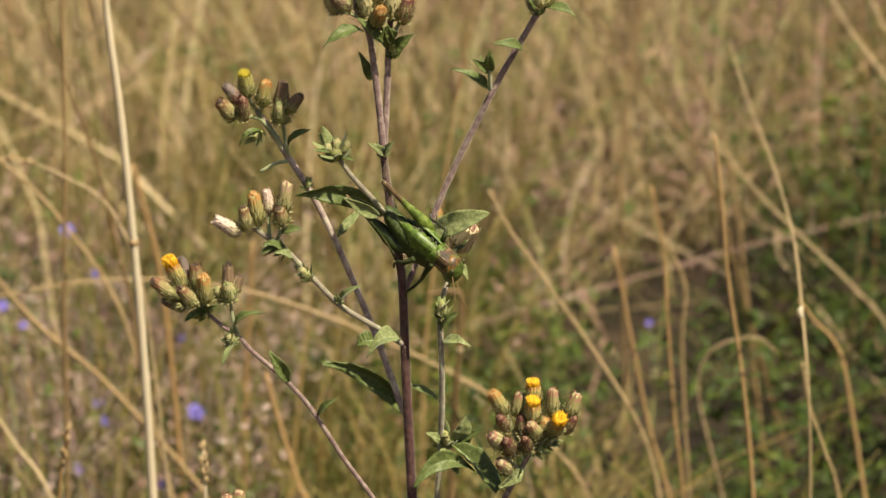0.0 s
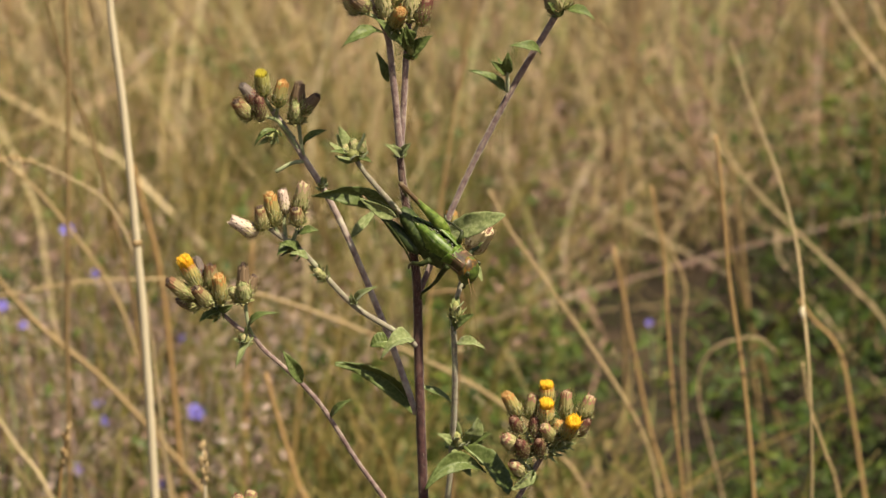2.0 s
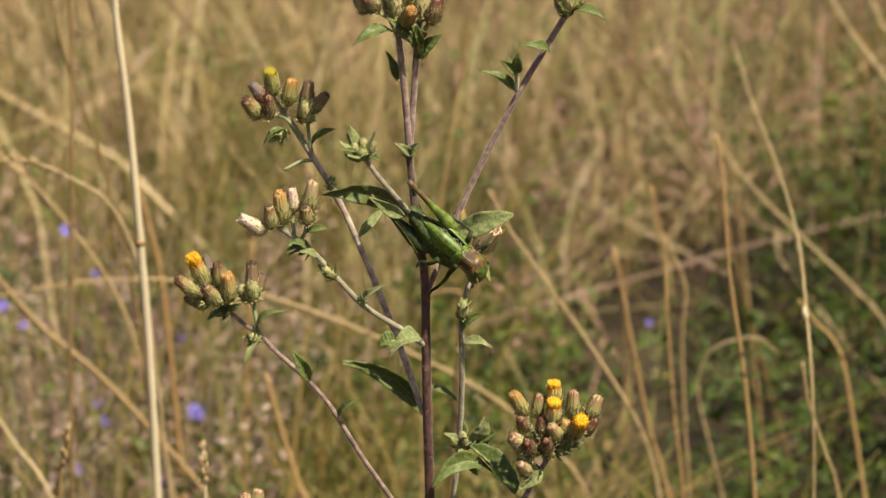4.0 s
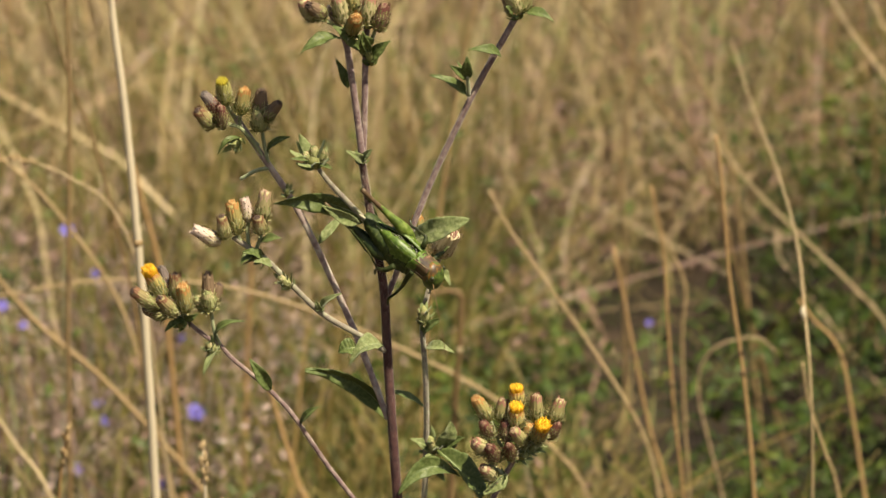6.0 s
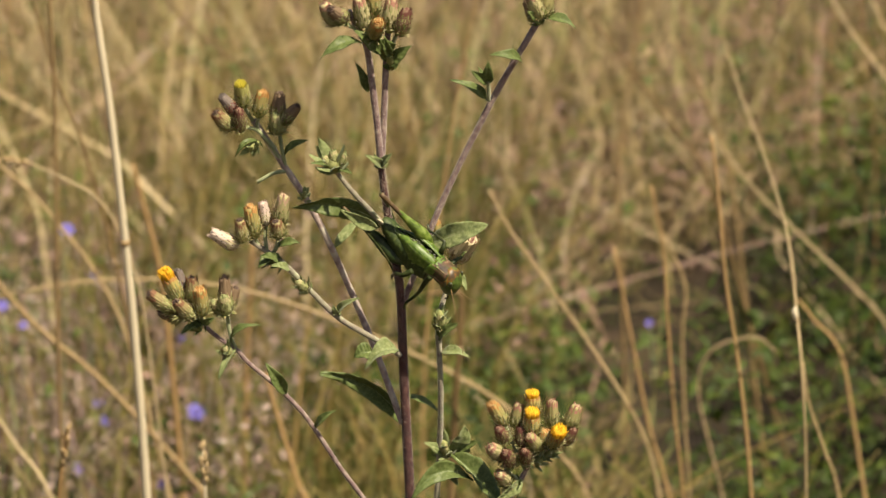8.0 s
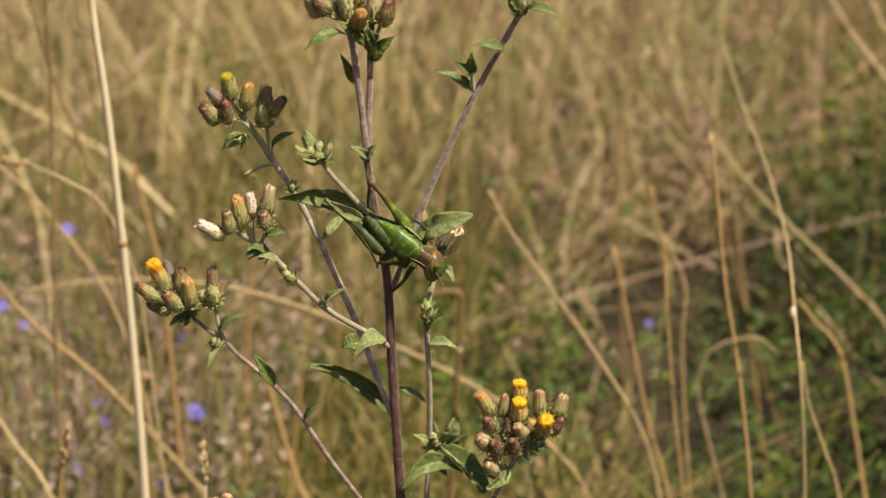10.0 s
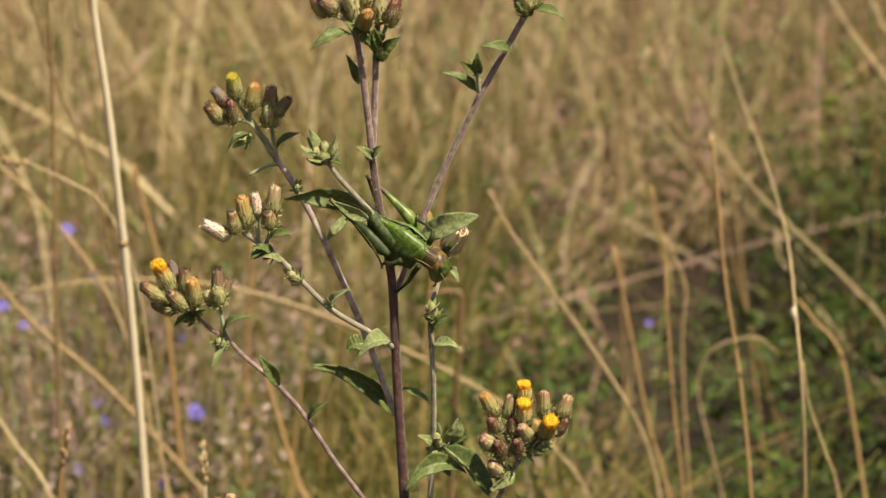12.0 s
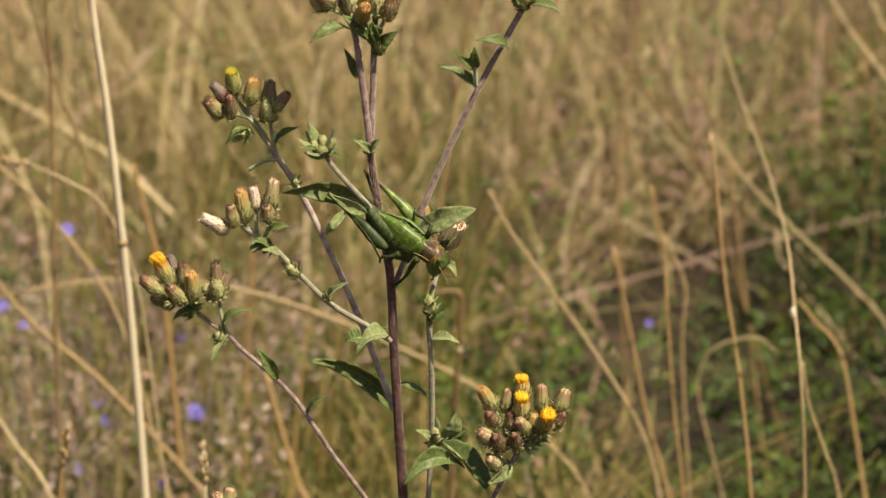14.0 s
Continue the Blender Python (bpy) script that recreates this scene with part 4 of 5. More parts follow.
# flower heads: cluster by cluster
HEADS = [
    ((-57.9, 13.0, 599.0), (-58.8, 11.0, 609.3), 5.4, "olive"), ((-60.3, 11.0, 597.5), (-65.7, 10.0, 604.6), 4.6, "grey"), ((-53.4, 14.0, 594.9), (-51.1, 14.0, 604.9), 5.0, "orange"),
    ((-62.3, 9.0, 592.4), (-67.7, 6.0, 599.9), 5.4, "worn"), ((-59.1, 8.0, 591.9), (-59.2, 5.0, 601.5), 4.8, "red"), ((-46.9, 14.0, 593.3), (-45.4, 14.0, 604.2), 5.2, "brown"),
    ((-45.1, 12.0, 593.5), (-38.8, 11.0, 600.4), 4.8, "brown"), ((-46.6, 14.0, 588.9), (-47.0, 11.0, 597.5), 5.4, "green"),
    ((-59.8, -14.0, 558.0), (-68.6, -16.0, 564.1), 5.6, "white"), ((-57.8, -15.0, 559.6), (-58.7, -16.0, 569.0), 4.8, "worn"), ((-53.8, -12.0, 560.2), (-55.4, -12.0, 572.6), 5.4, "orange"),
    ((-50.0, -9.0, 563.7), (-51.2, -9.0, 572.3), 4.6, "white"), ((-45.6, -11.0, 563.9), (-43.5, -11.0, 575.7), 5.4, "cream"), ((-45.4, -13.0, 560.9), (-46.4, -15.0, 567.8), 5.2, "worn"),
    ((-80.8, -12.0, 536.8), (-86.1, -13.0, 549.7), 5.4, "yellow"), ((-82.7, -14.0, 534.1), (-91.4, -16.0, 542.0), 5.4, "worn"), ((-75.9, -11.0, 536.0), (-76.7, -11.0, 546.0), 5.2, "worn"),
    ((-72.9, -16.0, 533.2), (-73.4, -18.0, 544.7), 5.4, "orange"), ((-76.2, -17.0, 532.6), (-81.7, -20.0, 540.6), 5.0, "worn"), ((-65.1, -12.0, 532.1), (-65.2, -12.0, 546.6), 5.0, "brown"),
    ((-65.0, -14.0, 533.0), (-65.2, -17.0, 541.0), 5.6, "green"), ((-64.4, -11.0, 533.8), (-61.3, -10.0, 541.5), 4.4, "brown"), ((-80.3, -10.0, 529.9), (-89.0, -9.0, 531.8), 5.0, "brown"),
    ((-78.6, -9.0, 537.0), (-81.9, -8.0, 547.6), 4.6, "grey"), ((-66.0, -13.0, 532.4), (-69.6, -15.0, 538.6), 4.2, "green"),
    ((41.0, -6.0, 490.4), (40.3, -6.0, 499.5), 5.0, "yellow"), ((40.3, -10.0, 483.4), (40.4, -11.0, 494.6), 5.2, "yellow"), ((30.8, -7.0, 486.2), (25.7, -8.0, 496.0), 5.2, "orange"),
    ((34.1, -5.0, 484.7), (35.8, -5.0, 493.6), 4.6, "pink"), ((47.3, -6.0, 484.7), (47.3, -6.0, 495.4), 5.2, "pink"), ((53.2, -8.0, 485.6), (56.1, -8.0, 494.4), 5.4, "pink"),
    ((46.7, -12.0, 480.3), (50.3, -19.0, 490.6), 5.6, "yellow"), ((51.7, -9.0, 479.5), (55.1, -11.0, 486.8), 4.3, "red"), ((31.2, -9.0, 481.2), (28.2, -13.0, 488.3), 4.7, "red"),
    ((29.7, -12.0, 476.4), (25.2, -15.0, 482.0), 5.4, "dull"), ((33.1, -13.0, 473.6), (30.5, -19.0, 482.0), 5.0, "red"), ((38.4, -12.0, 473.8), (37.3, -18.0, 482.0), 4.7, "red"),
    ((43.2, -11.0, 478.6), (39.0, -14.0, 485.9), 4.8, "pink"), ((32.0, -13.0, 466.6), (28.2, -18.0, 473.1), 5.0, "dull"), ((42.8, -9.0, 477.9), (45.4, -9.0, 485.6), 5.0, "orange"),
    ((36.8, -9.0, 479.0), (36.3, -10.0, 487.1), 5.0, "red"),
    ((-12.4, -3.0, 629.0), (-9.2, -13.0, 637.9), 5.4, "orange"), ((-14.7, 0.0, 630.6), (-16.6, -2.0, 643.1), 5.4, "dull"), ((-6.6, 0.0, 629.6), (-5.4, 0.0, 641.6), 5.6, "dull"),
    ((-3.1, -2.0, 629.1), (-0.0, -3.0, 639.0), 5.2, "red"), ((-20.9, -1.0, 634.5), (-26.1, -6.0, 640.3), 5.2, "brown"), ((-24.4, 0.0, 632.6), (-28.5, -2.0, 641.1), 5.2, "dull"), ((-11.9, 4.0, 633.4), (-11.8, 4.0, 645.5), 5.4, "orange"),
    ((44.6, 6.0, 632.1), (41.3, 4.0, 641.5), 5.2, "dull"), ((45.9, 9.0, 631.2), (47.7, 9.0, 641.3), 5.2, "pink"), ((43.6, 10.0, 629.7), (39.7, 12.0, 637.2), 5.0, "brown"),
    ((13.9, 10.0, 542.6), (19.8, 6.0, 552.9), 7.4, "papery"), ((7.1, 10.0, 551.1), (7.1, 10.0, 557.8), 5.0, "orange"),
    ((-26.0, -8.0, 585.0), (-26.5, -9.0, 590.8), 3.8, "green"), ((-24.5, -8.0, 584.6), (-22.3, -9.0, 589.4), 3.4, "green"), ((-27.4, -8.0, 584.6), (-30.0, -9.0, 588.6), 3.4, "green"),
    ((-37.0, -11.0, 540.2), (-40.2, -13.0, 544.6), 3.6, "green"), ((-64.4, -13.0, 516.6), (-66.2, -15.0, 521.4), 3.8, "green"), ((8.3, 4.0, 519.4), (8.7, 2.0, 525.4), 4.0, "green"), ((9.9, 12.0, 466.2), (8.2, 8.0, 472.0), 4.0, "green"),
    ((-65.4, -12.0, 454.0), (-64.5, -12.0, 459.8), 5.4, "pink"), ((-67.9, -12.0, 452.3), (-69.7, -13.0, 458.5), 5.4, "dull"),
]
for k, (b, t, w, kind) in enumerate(HEADS):
    flower_head(plant, b, t, w, kind, k)

# leaves: base, tip, breadth, turn of the blade, arch, fold
LEAVES = [
    ((-11.3, -3.0, 562.2), (-41.1, -10.0, 570.4), 7.6, -24, -0.07, 22, 0.0, M_LEAF, 0.08), ((-12.1, -6.0, 560.9), (-24.2, -12.0, 570.1), 4.6, -10, 0.08, 20, 0.0, M_LEAF_PALE), ((3.9, 2.0, 551.0), (25.8, -6.0, 561.6), 8.05, -14, 0.06, 16, 0.0, M_LEAF_PALE),
    ((-5.0, 11.0, 478.2), (-34.7, 4.0, 502.2), 8.8, -14, -0.06, 40, 0.0, M_LEAF, 0.12), ((7.6, 8.0, 484.3), (-6.2, 10.0, 491.4), 3.6, 58, 0.08, 20, 0.0, M_LEAF), ((-6.3, -3.0, 513.7), (-17.9, -12.0, 511.8), 7.8, 35, 0.30, 42, 0.15, M_LEAF_PALE),
    ((-15.2, -6.0, 514.5), (-21.6, -8.0, 514.0), 7.5, 25, 0.15, 35, 0.1, M_LEAF), ((19.0, 3.0, 460.2), (-2.6, -8.0, 458.6), 8.0, 14, 0.12, 34, 0.05, M_LEAF, 0.24),
    ((11.0, 10.0, 467.6), (27.6, -8.0, 457.2), 11.0, -40, -0.08, 40, 0.0, M_LEAF, -0.08), ((11.8, 14.0, 465.6), (16.5, 8.0, 478.4), 7.5, 25, 0.10, 24, 0.1, M_LEAF_PALE),
    ((12.6, 14.0, 465.6), (21.1, 8.0, 473.1), 4.1, -40, 0.1, 20, 0.0, M_LEAF), ((10.5, 14.0, 464.7), (1.5, 6.0, 473.9), 4.5, 30, 0.08, 20, 0.0, M_LEAF_PALE),
    ((10.9, 6.0, 466.0), (13.9, -2.0, 460.6), 4.9, 20, 0.1, 25, 0.0, M_LEAF_PALE),
    ((36.4, -12.0, 467.7), (27.9, -18.0, 462.9), 4.9, -30, 0.1, 20, 0.0, M_LEAF_PALE), ((41.9, -10.0, 474.0), (50.5, -8.0, 475.3), 4.1, -50, 0.1, 20, 0.2, M_LEAF_PALE),
    ((8.0, 5.0, 509.1), (18.7, 0.0, 510.1), 4.1, -40, 0.18, 20, 0.1, M_LEAF_PALE), ((7.6, 4.0, 514.6), (14.0, -2.0, 523.5), 4.3, -35, 0.1, 25, 0.1, M_LEAF),
    
    ((-28.4, 15.0, 545.9), (-19.9, 21.0, 553.8), 3.8, -20, 0.06, 24, 0.0, M_LEAF_PALE), ((-45.6, -12.0, 501.5), (-51.8, -17.0, 515.5), 4.9, 15, 0.1, 22, 0.0, M_LEAF),
    ((-35.9, -10.0, 486.8), (-28.7, -14.0, 496.3), 3.3, -40, 0.12, 30, 0.1, M_LEAF), ((-64.1, -12.0, 521.1), (-53.7, -16.0, 530.7), 3.3, -50, 0.2, 22, 0.15, M_LEAF),
    ((-62.2, -13.0, 519.4), (-68.3, -19.0, 510.1), 2.6, 30, 0.1, 22, 0.0, M_LEAF_PALE), 
    
    ((-73.8, -13.0, 528.7), (-80.6, -18.0, 527.7), 3.8, 40, 0.1, 22, 0.1, M_LEAF), ((-74.1, -14.0, 530.4), (-68.9, -18.0, 532.9), 3.3, 30, 0.1, 22, 0.1, M_LEAF),
    ((-46.0, -12.0, 557.2), (-38.6, -16.0, 560.3), 3.6, -40, 0.12, 22, 0.1, M_LEAF), ((-48.2, -13.0, 554.1), (-52.9, -18.0, 551.7), 3.6, 30, 0.1, 22, 0.1, M_LEAF),
    ((-45.3, -12.0, 551.4), (-51.9, -18.0, 555.9), 4.1, 40, 0.1, 22, 0.0, M_LEAF), ((-42.4, -12.0, 548.5), (-48.4, -18.0, 552.3), 3.3, 40, 0.1, 22, 0.0, M_LEAF_PALE),
    
    
    ((-27.0, -8.0, 529.8), (-18.9, -13.0, 538.0), 3.1, -35, 0.14, 22, 0.0, M_LEAF_PALE), ((-27.0, -8.0, 529.3), (-28.0, -12.0, 535.1), 2.1, 0, 0.1, 22, 0.0, M_LEAF_PALE),
    ((-44.6, 15.0, 580.5), (-36.8, 11.0, 587.8), 3.3, -40, 0.16, 22, 0.1, M_LEAF), ((-53.8, 14.0, 586.2), (-61.9, 9.0, 582.9), 2.5, 30, 0.3, 22, 0.15, M_LEAF),
    
    ((-26.6, -7.0, 583.6), (-34.2, -13.0, 587.6), 2.1, 40, 0.12, 22, 0.0, M_LEAF), 
    
    ((-25.4, -7.0, 583.2), (-19.8, -14.0, 583.9), 2.3, -40, 0.1, 22, 0.0, M_LEAF), 
    ((-10.7, -1.0, 582.0), (-15.2, -8.0, 588.5), 3.2, 20, 0.14, 30, 0.1, M_LEAF_PALE), ((-10.5, -1.0, 582.0), (-6.5, -4.0, 587.5), 3.0, -20, 0.12, 30, 0.0, M_LEAF_PALE),
    ((-15.9, 0.0, 626.1), (-29.9, -8.0, 624.3), 5.2, 40, 0.16, 22, 0.1, M_LEAF), ((-7.4, 2.0, 616.7), (1.1, -2.0, 625.5), 4.9, -20, 0.1, 22, 0.0, M_LEAF),
    ((-14.5, 4.0, 607.1), (-18.3, 2.0, 618.3), 3.4, 20, 0.1, 22, 0.0, M_LEAF), ((-7.6, 0.0, 620.5), (-7.9, -8.0, 630.9), 4.4, 10, 0.1, 22, 0.0, M_LEAF),
    ((-8.9, -2.0, 622.7), (-18.1, -8.0, 633.3), 4.9, 20, 0.1, 22, 0.0, M_LEAF), ((-6.1, -1.0, 622.8), (-9.3, -8.0, 629.9), 4.9, 20, 0.1, 22, 0.0, M_LEAF),
    ((26.6, 8.0, 601.8), (14.4, 2.0, 612.4), 3.9, 35, 0.12, 22, 0.1, M_LEAF), ((26.5, 5.0, 609.3), (20.9, 0.0, 615.7), 3.6, 10, 0.1, 22, 0.0, M_LEAF),
    ((26.5, 5.0, 609.3), (26.7, 0.0, 618.9), 3.9, 0, 0.1, 22, 0.0, M_LEAF), ((38.2, 8.0, 615.7), (28.3, 2.0, 621.7), 3.8, 35, 0.16, 22, 0.2, M_LEAF),
    ((45.9, 8.0, 631.5), (57.0, 4.0, 629.6), 4.1, -40, 0.14, 22, 0.1, M_LEAF), ((44.5, 8.0, 630.7), (40.4, 2.0, 635.6), 4.1, 10, 0.1, 22, 0.0, M_LEAF),
    
    ((11.7, 10.0, 540.4), (18.2, 4.0, 547.9), 3.8, -30, 0.1, 22, 0.0, M_LEAF_PALE), ((14.0, 14.0, 534.7), (17.9, 8.0, 532.2), 3.3, -30, 0.2, 22, 0.1, M_LEAF_PALE),
    
    ((-17.1, 6.0, 559.2), (-8.0, 2.0, 559.8), 3.3, 40, 0.1, 22, 0.0, M_LEAF),
]
for k, (b, t, w, turn, arch, fold, curl, m, *rest) in enumerate(LEAVES):
    leaf(plant, b, t, w, turn, arch, fold, curl, m, rib=w > 3.6, seed=k, blunt=1.0 if w in (8.05, 11.0, 7.5) else 0.2, bow=sum(rest))


def leafy_bud(parent, base, tip, breadth, count, seed, mat=M_LEAF_PALE):
    """A tuft of tiny pointed leaves round a young bud, from base towards tip."""
    rng = random.Random(seed)
    base, tip = Vector(base), Vector(tip)
    way = (tip - base)
    length = way.length
    way.normalize()
    side = way.orthogonal().normalized()
    other = way.cross(side)
    bm = bmesh.new()
    tube(bm, [base, base.lerp(tip, 0.35), base.lerp(tip, 0.6), base.lerp(tip, 0.75)], lambda t: breadth * 0.22 * math.sin(math.pi * (0.15 + 0.75 * t)), 8, mat=1)
    core = part("leafy_bud", bm, [mat, M_BRACT], parent)
    for k in range(count):
        a = k * 2.4 + rng.uniform(-0.3, 0.3)
        out = side * math.cos(a) + other * math.sin(a)
        s = base + way * length * 0.6 * k / count
        open_out = rng.uniform(0.75, 1.15) * (1 - 0.5 * k / count)
        ln = breadth * rng.uniform(0.4, 0.8)
        e = (out * open_out + way * (1.2 - open_out)).normalized()
        c = way.cross(out)
        up = c.cross(e)
        rows = [[s + e * ln * t + c * w * breadth * u * 0.155 + up * (abs(u) * 0.06 * breadth - 0.25 * ln * t * t * open_out) for u in (-1, 0, 1)] for t, w in ((0, 0.4), (0.35, 1.0), (0.7, 0.75), (1.0, 0.05))]
        bm = bmesh.new()
        vs = [[bm.verts.new(p) for p in row] for row in rows]
        for p, q in zip(vs, vs[1:]):
            for j in range(2):
                bm.faces.new((p[j], p[j + 1], q[j + 1], q[j]))
        part("leaflet", bm, mat, core)
    return core


for k, (b, t, w, n, m) in enumerate([
    ((-25.8, -7.0, 582.5), (-27.4, -10.0, 589.6), 12.5, 12, M_LEAF_PALE), ((-36.3, -10.0, 539.4), (-40.9, -13.0, 545.1), 6.5, 14, M_LEAF_PALE), ((-64.2, -12.0, 516.0), (-66.7, -16.0, 521.8), 7.0, 14, M_LEAF_PALE),
    ((-53.6, 14.0, 585.8), (-57.3, 9.0, 583.7), 7.0, 14, M_LEAF_PALE), ((-45.1, -12.0, 551.4), (-51.3, -15.0, 553.3), 7.0, 14, M_LEAF), ((10.1, 13.0, 465.2), (7.2, 8.0, 475.7), 9.0, 14, M_LEAF_PALE),
    ((8.2, 4.0, 518.5), (8.6, 2.0, 529.0), 7.0, 12, M_LEAF_PALE), ((-39.2, 16.0, 563.3), (-37.5, 13.0, 568.6), 5.0, 12, M_LEAF_PALE), ((26.5, 5.0, 609.3), (25.2, 3.0, 616.4), 5.5, 8, M_LEAF),
    ((-73.3, -12.0, 527.9), (-77.3, -15.0, 527.4), 6.0, 10, M_LEAF), ((-27.0, -8.0, 528.9), (-28.1, -11.0, 535.1), 4.0, 8, M_LEAF_PALE), ((-5.9, 2.0, 615.9), (-7.4, -3.0, 625.4), 7.0, 9, M_LEAF),
    ((40.5, -10.0, 472.9), (44.7, -13.0, 476.4), 7.0, 12, M_LEAF_PALE), ((34.9, -11.0, 465.9), (30.7, -15.0, 468.5), 7.0, 12, M_LEAF), ((44.1, -9.0, 474.7), (48.7, -12.0, 479.9), 7.0, 12, M_LEAF_PALE),
    ((-10.7, 0.0, 580.5), (-11.0, -2.0, 586.1), 4.5, 7, M_LEAF), ((44.3, 8.0, 629.1), (43.4, 7.0, 634.6), 6.0, 9, M_LEAF), ((-46.6, 14.0, 589.6), (-46.6, 12.0, 594.8), 5.0, 10, M_LEAF_PALE), ((-64.7, -12.0, 531.7), (-64.8, -13.0, 537.1), 5.5, 10, M_LEAF_PALE),
]):
    leafy_bud(plant, b, t, w, n, 500 + k, m)


# ---- a second plant of the kind, which the gust pushes in ----
NEIGHBOUR_BASE = Vector((-0.185, -0.06, 0.0))
neighbour = new("flowering_herb")
neighbour.location = NEIGHBOUR_BASE
tagged(neighbour, "downy herb with cream and orange flower heads beside the taller plant", "plant")


def from_neighbour(p):
    return Vector(p) + (PLANT_BASE - NEIGHBOUR_BASE) * 1000


def build_neighbour():
    f = from_neighbour
    stalk_part("stem", neighbour, [(0, 0, -5), f((-168.2, -60.0, 452.4)), f((-156.4, -60.0, 515.3)), f((-150.1, -60.0, 548.0)), f((-145.0, -60.0, 570.1))], 1.6, 0.9, M_STEM, 71, 10)
    stalk_part("branch", neighbour, [f((-150.1, -60.0, 548.0)), f((-146.2, -70.0, 565.8)), f((-148.4, -75.0, 577.4))], 0.9, 0.7, M_PEDICEL, 72, 10)
    stalk_part("flower_stalk", neighbour, [f((-145.0, -60.0, 570.1)), f((-141.4, -60.0, 576.0)), f((-138.3, -60.0, 579.0))], 0.8, 0.7, M_PEDICEL, 73, 9)
    for k, (b, t, w, kind) in enumerate([
        ((-137.6, -58.0, 581.7), (-133.8, -58.0, 593.9), 5.4, "cream"), ((-139.6, -62.0, 577.5), (-137.1, -66.0, 589.6), 5.4, "orange"), ((-144.0, -60.0, 576.0), (-142.9, -60.0, 592.2), 5.6, "olive"),
        ((-147.5, -62.0, 574.7), (-149.1, -62.0, 588.6), 5.2, "pink"), ((-148.6, -74.0, 576.1), (-149.9, -76.0, 589.5), 5.2, "brown"),
    ]):
        flower_head(neighbour, f(b), f(t), w, kind, 300 + k)
    for k, (b, t, w, turn) in enumerate([((-145.0, -60.0, 570.4), (-135.4, -66.0, 577.4), 5.0, -30), ((-145.4, -60.0, 569.7), (-150.3, -66.0, 567.9), 5.0, 30), ((-149.6, -60.0, 535.8), (-143.2, -66.0, 551.3), 7.5, 20), ((-155.4, -60.0, 517.4), (-163.4, -66.0, 530.1), 7.0, 20)]):
        leaf(neighbour, f(b), f(t), w, turn, mat=M_LEAF, seed=400 + k)


build_neighbour()


# ---- the bush-cricket (x forward, y to its left, z up its back; mm) ----
cricket = new("bush_cricket")
CR_A = pose(0.0033, -0.0070, 0.5515, 18.4, 34.6, -22.4)
cricket.matrix_world = Matrix.Translation(PLANT_BASE) @ CR_A
CR_B = pose(0.0018, -0.0047, 0.5519, 5.5, 32.0, -18.1)
HIP_B = Vector((-0.8, 9.4, 2.0))
Quaternion_back = pose(0, 0, 0, -1.8, -16.6, -17.6).to_quaternion()
SIGHT = (0.100, -0.672, 0.734)
tagged(cricket, "green bush-cricket with brown collar clinging head-down to the stem", "cricket")


def blob(bm, centre, size, rot=(0, 0, 0), mat=0, u=16, v=12, shape=None):
    """A rounded body: an ellipsoid that shape() may reshape in its unit space."""
    m = Matrix.Translation(centre) @ Euler([radians(a) for a in rot]).to_matrix().to_4x4()
    rows = []
    for i in range(v + 1):
        th = math.pi * i / v
        row = []
        for j in range(u):
            ph = 2 * math.pi * j / u
            p = Vector((math.cos(th), math.sin(th) * math.cos(ph), math.sin(th) * math.sin(ph)))
            if shape:
                p = shape(p)
            row.append(bm.verts.new(m @ Vector((p.x * size[0], p.y * size[1], p.z * size[2]))))
        rows.append(row)
    for a, b in zip(rows, rows[1:]):
        for j in range(u):
            bm.faces.new((a[j], a[(j + 1) % u], b[(j + 1) % u], b[j])).material_index = mat
    bmesh.ops.remove_doubles(bm, verts=bm.verts, dist=0.001)


def repaint(bm, pick):
    """Gives the faces that pick() names, by their middle, the second material."""
    for f in bm.faces:
        if pick(f.calc_center_median()):
            f.material_index = 1


def limb(name, parent, points, radii, mat, label="", sides=8, origin=None, spines=0, seed=0):
    """A leg piece through points with a radius at each; its origin may sit at a joint."""
    o = Vector(origin) if origin else Vector((0, 0, 0))
    line = [p - o for p in glide(points, 6)]
    n = len(radii) - 1

    def radius(t):
        i = min(int(t * n), n - 1)
        return radii[i] + (radii[i + 1] - radii[i]) * (t * n - i)

    bm = bmesh.new()
    tube(bm, line, radius, sides)
    rng = random.Random(seed)
    for k in range(spines):
        i = 3 + (k * 2) % max(1, len(line) - 5)
        way = (line[i + 1] - line[i]).normalized()
        a = way.orthogonal().normalized()
        a.rotate(Matrix.Rotation(rng.uniform(0, 6.28), 3, way))
        tube(bm, [line[i], line[i] + (a + way * 0.6) * 1.3], lambda t: 0.14 * (1 - 0.8 * t), 4)
    if isinstance(mat, list):
        start, reach = line[0], (line[-1] - line[0]).length
        repaint(bm, lambda c: (c - start).length > reach * (0.66 + 0.05 * math.sin(9 * c.z)))
    ob = part(name, bm, mat, parent, label)
    ob.location = o * MM
    return ob


def wing_radius(s):
    return 4.1 * (0.88 + 0.22 * math.sin(math.pi * min(1, s * 1.3))) * (1 - 0.72 * max(0, s - 0.42) / 0.58)


def wing_edge(a, s):
    """The wings' cross-section, flat on top and down the flank: sideways and up, at the angle a from the ridge."""
    r = wing_radius(s)
    y, z = abs(math.sin(a)) ** 0.55 * r * 0.88, abs(math.cos(a)) ** 0.6 * r * 0.86
    return y, z if a < math.pi / 2 else -z * 1.9


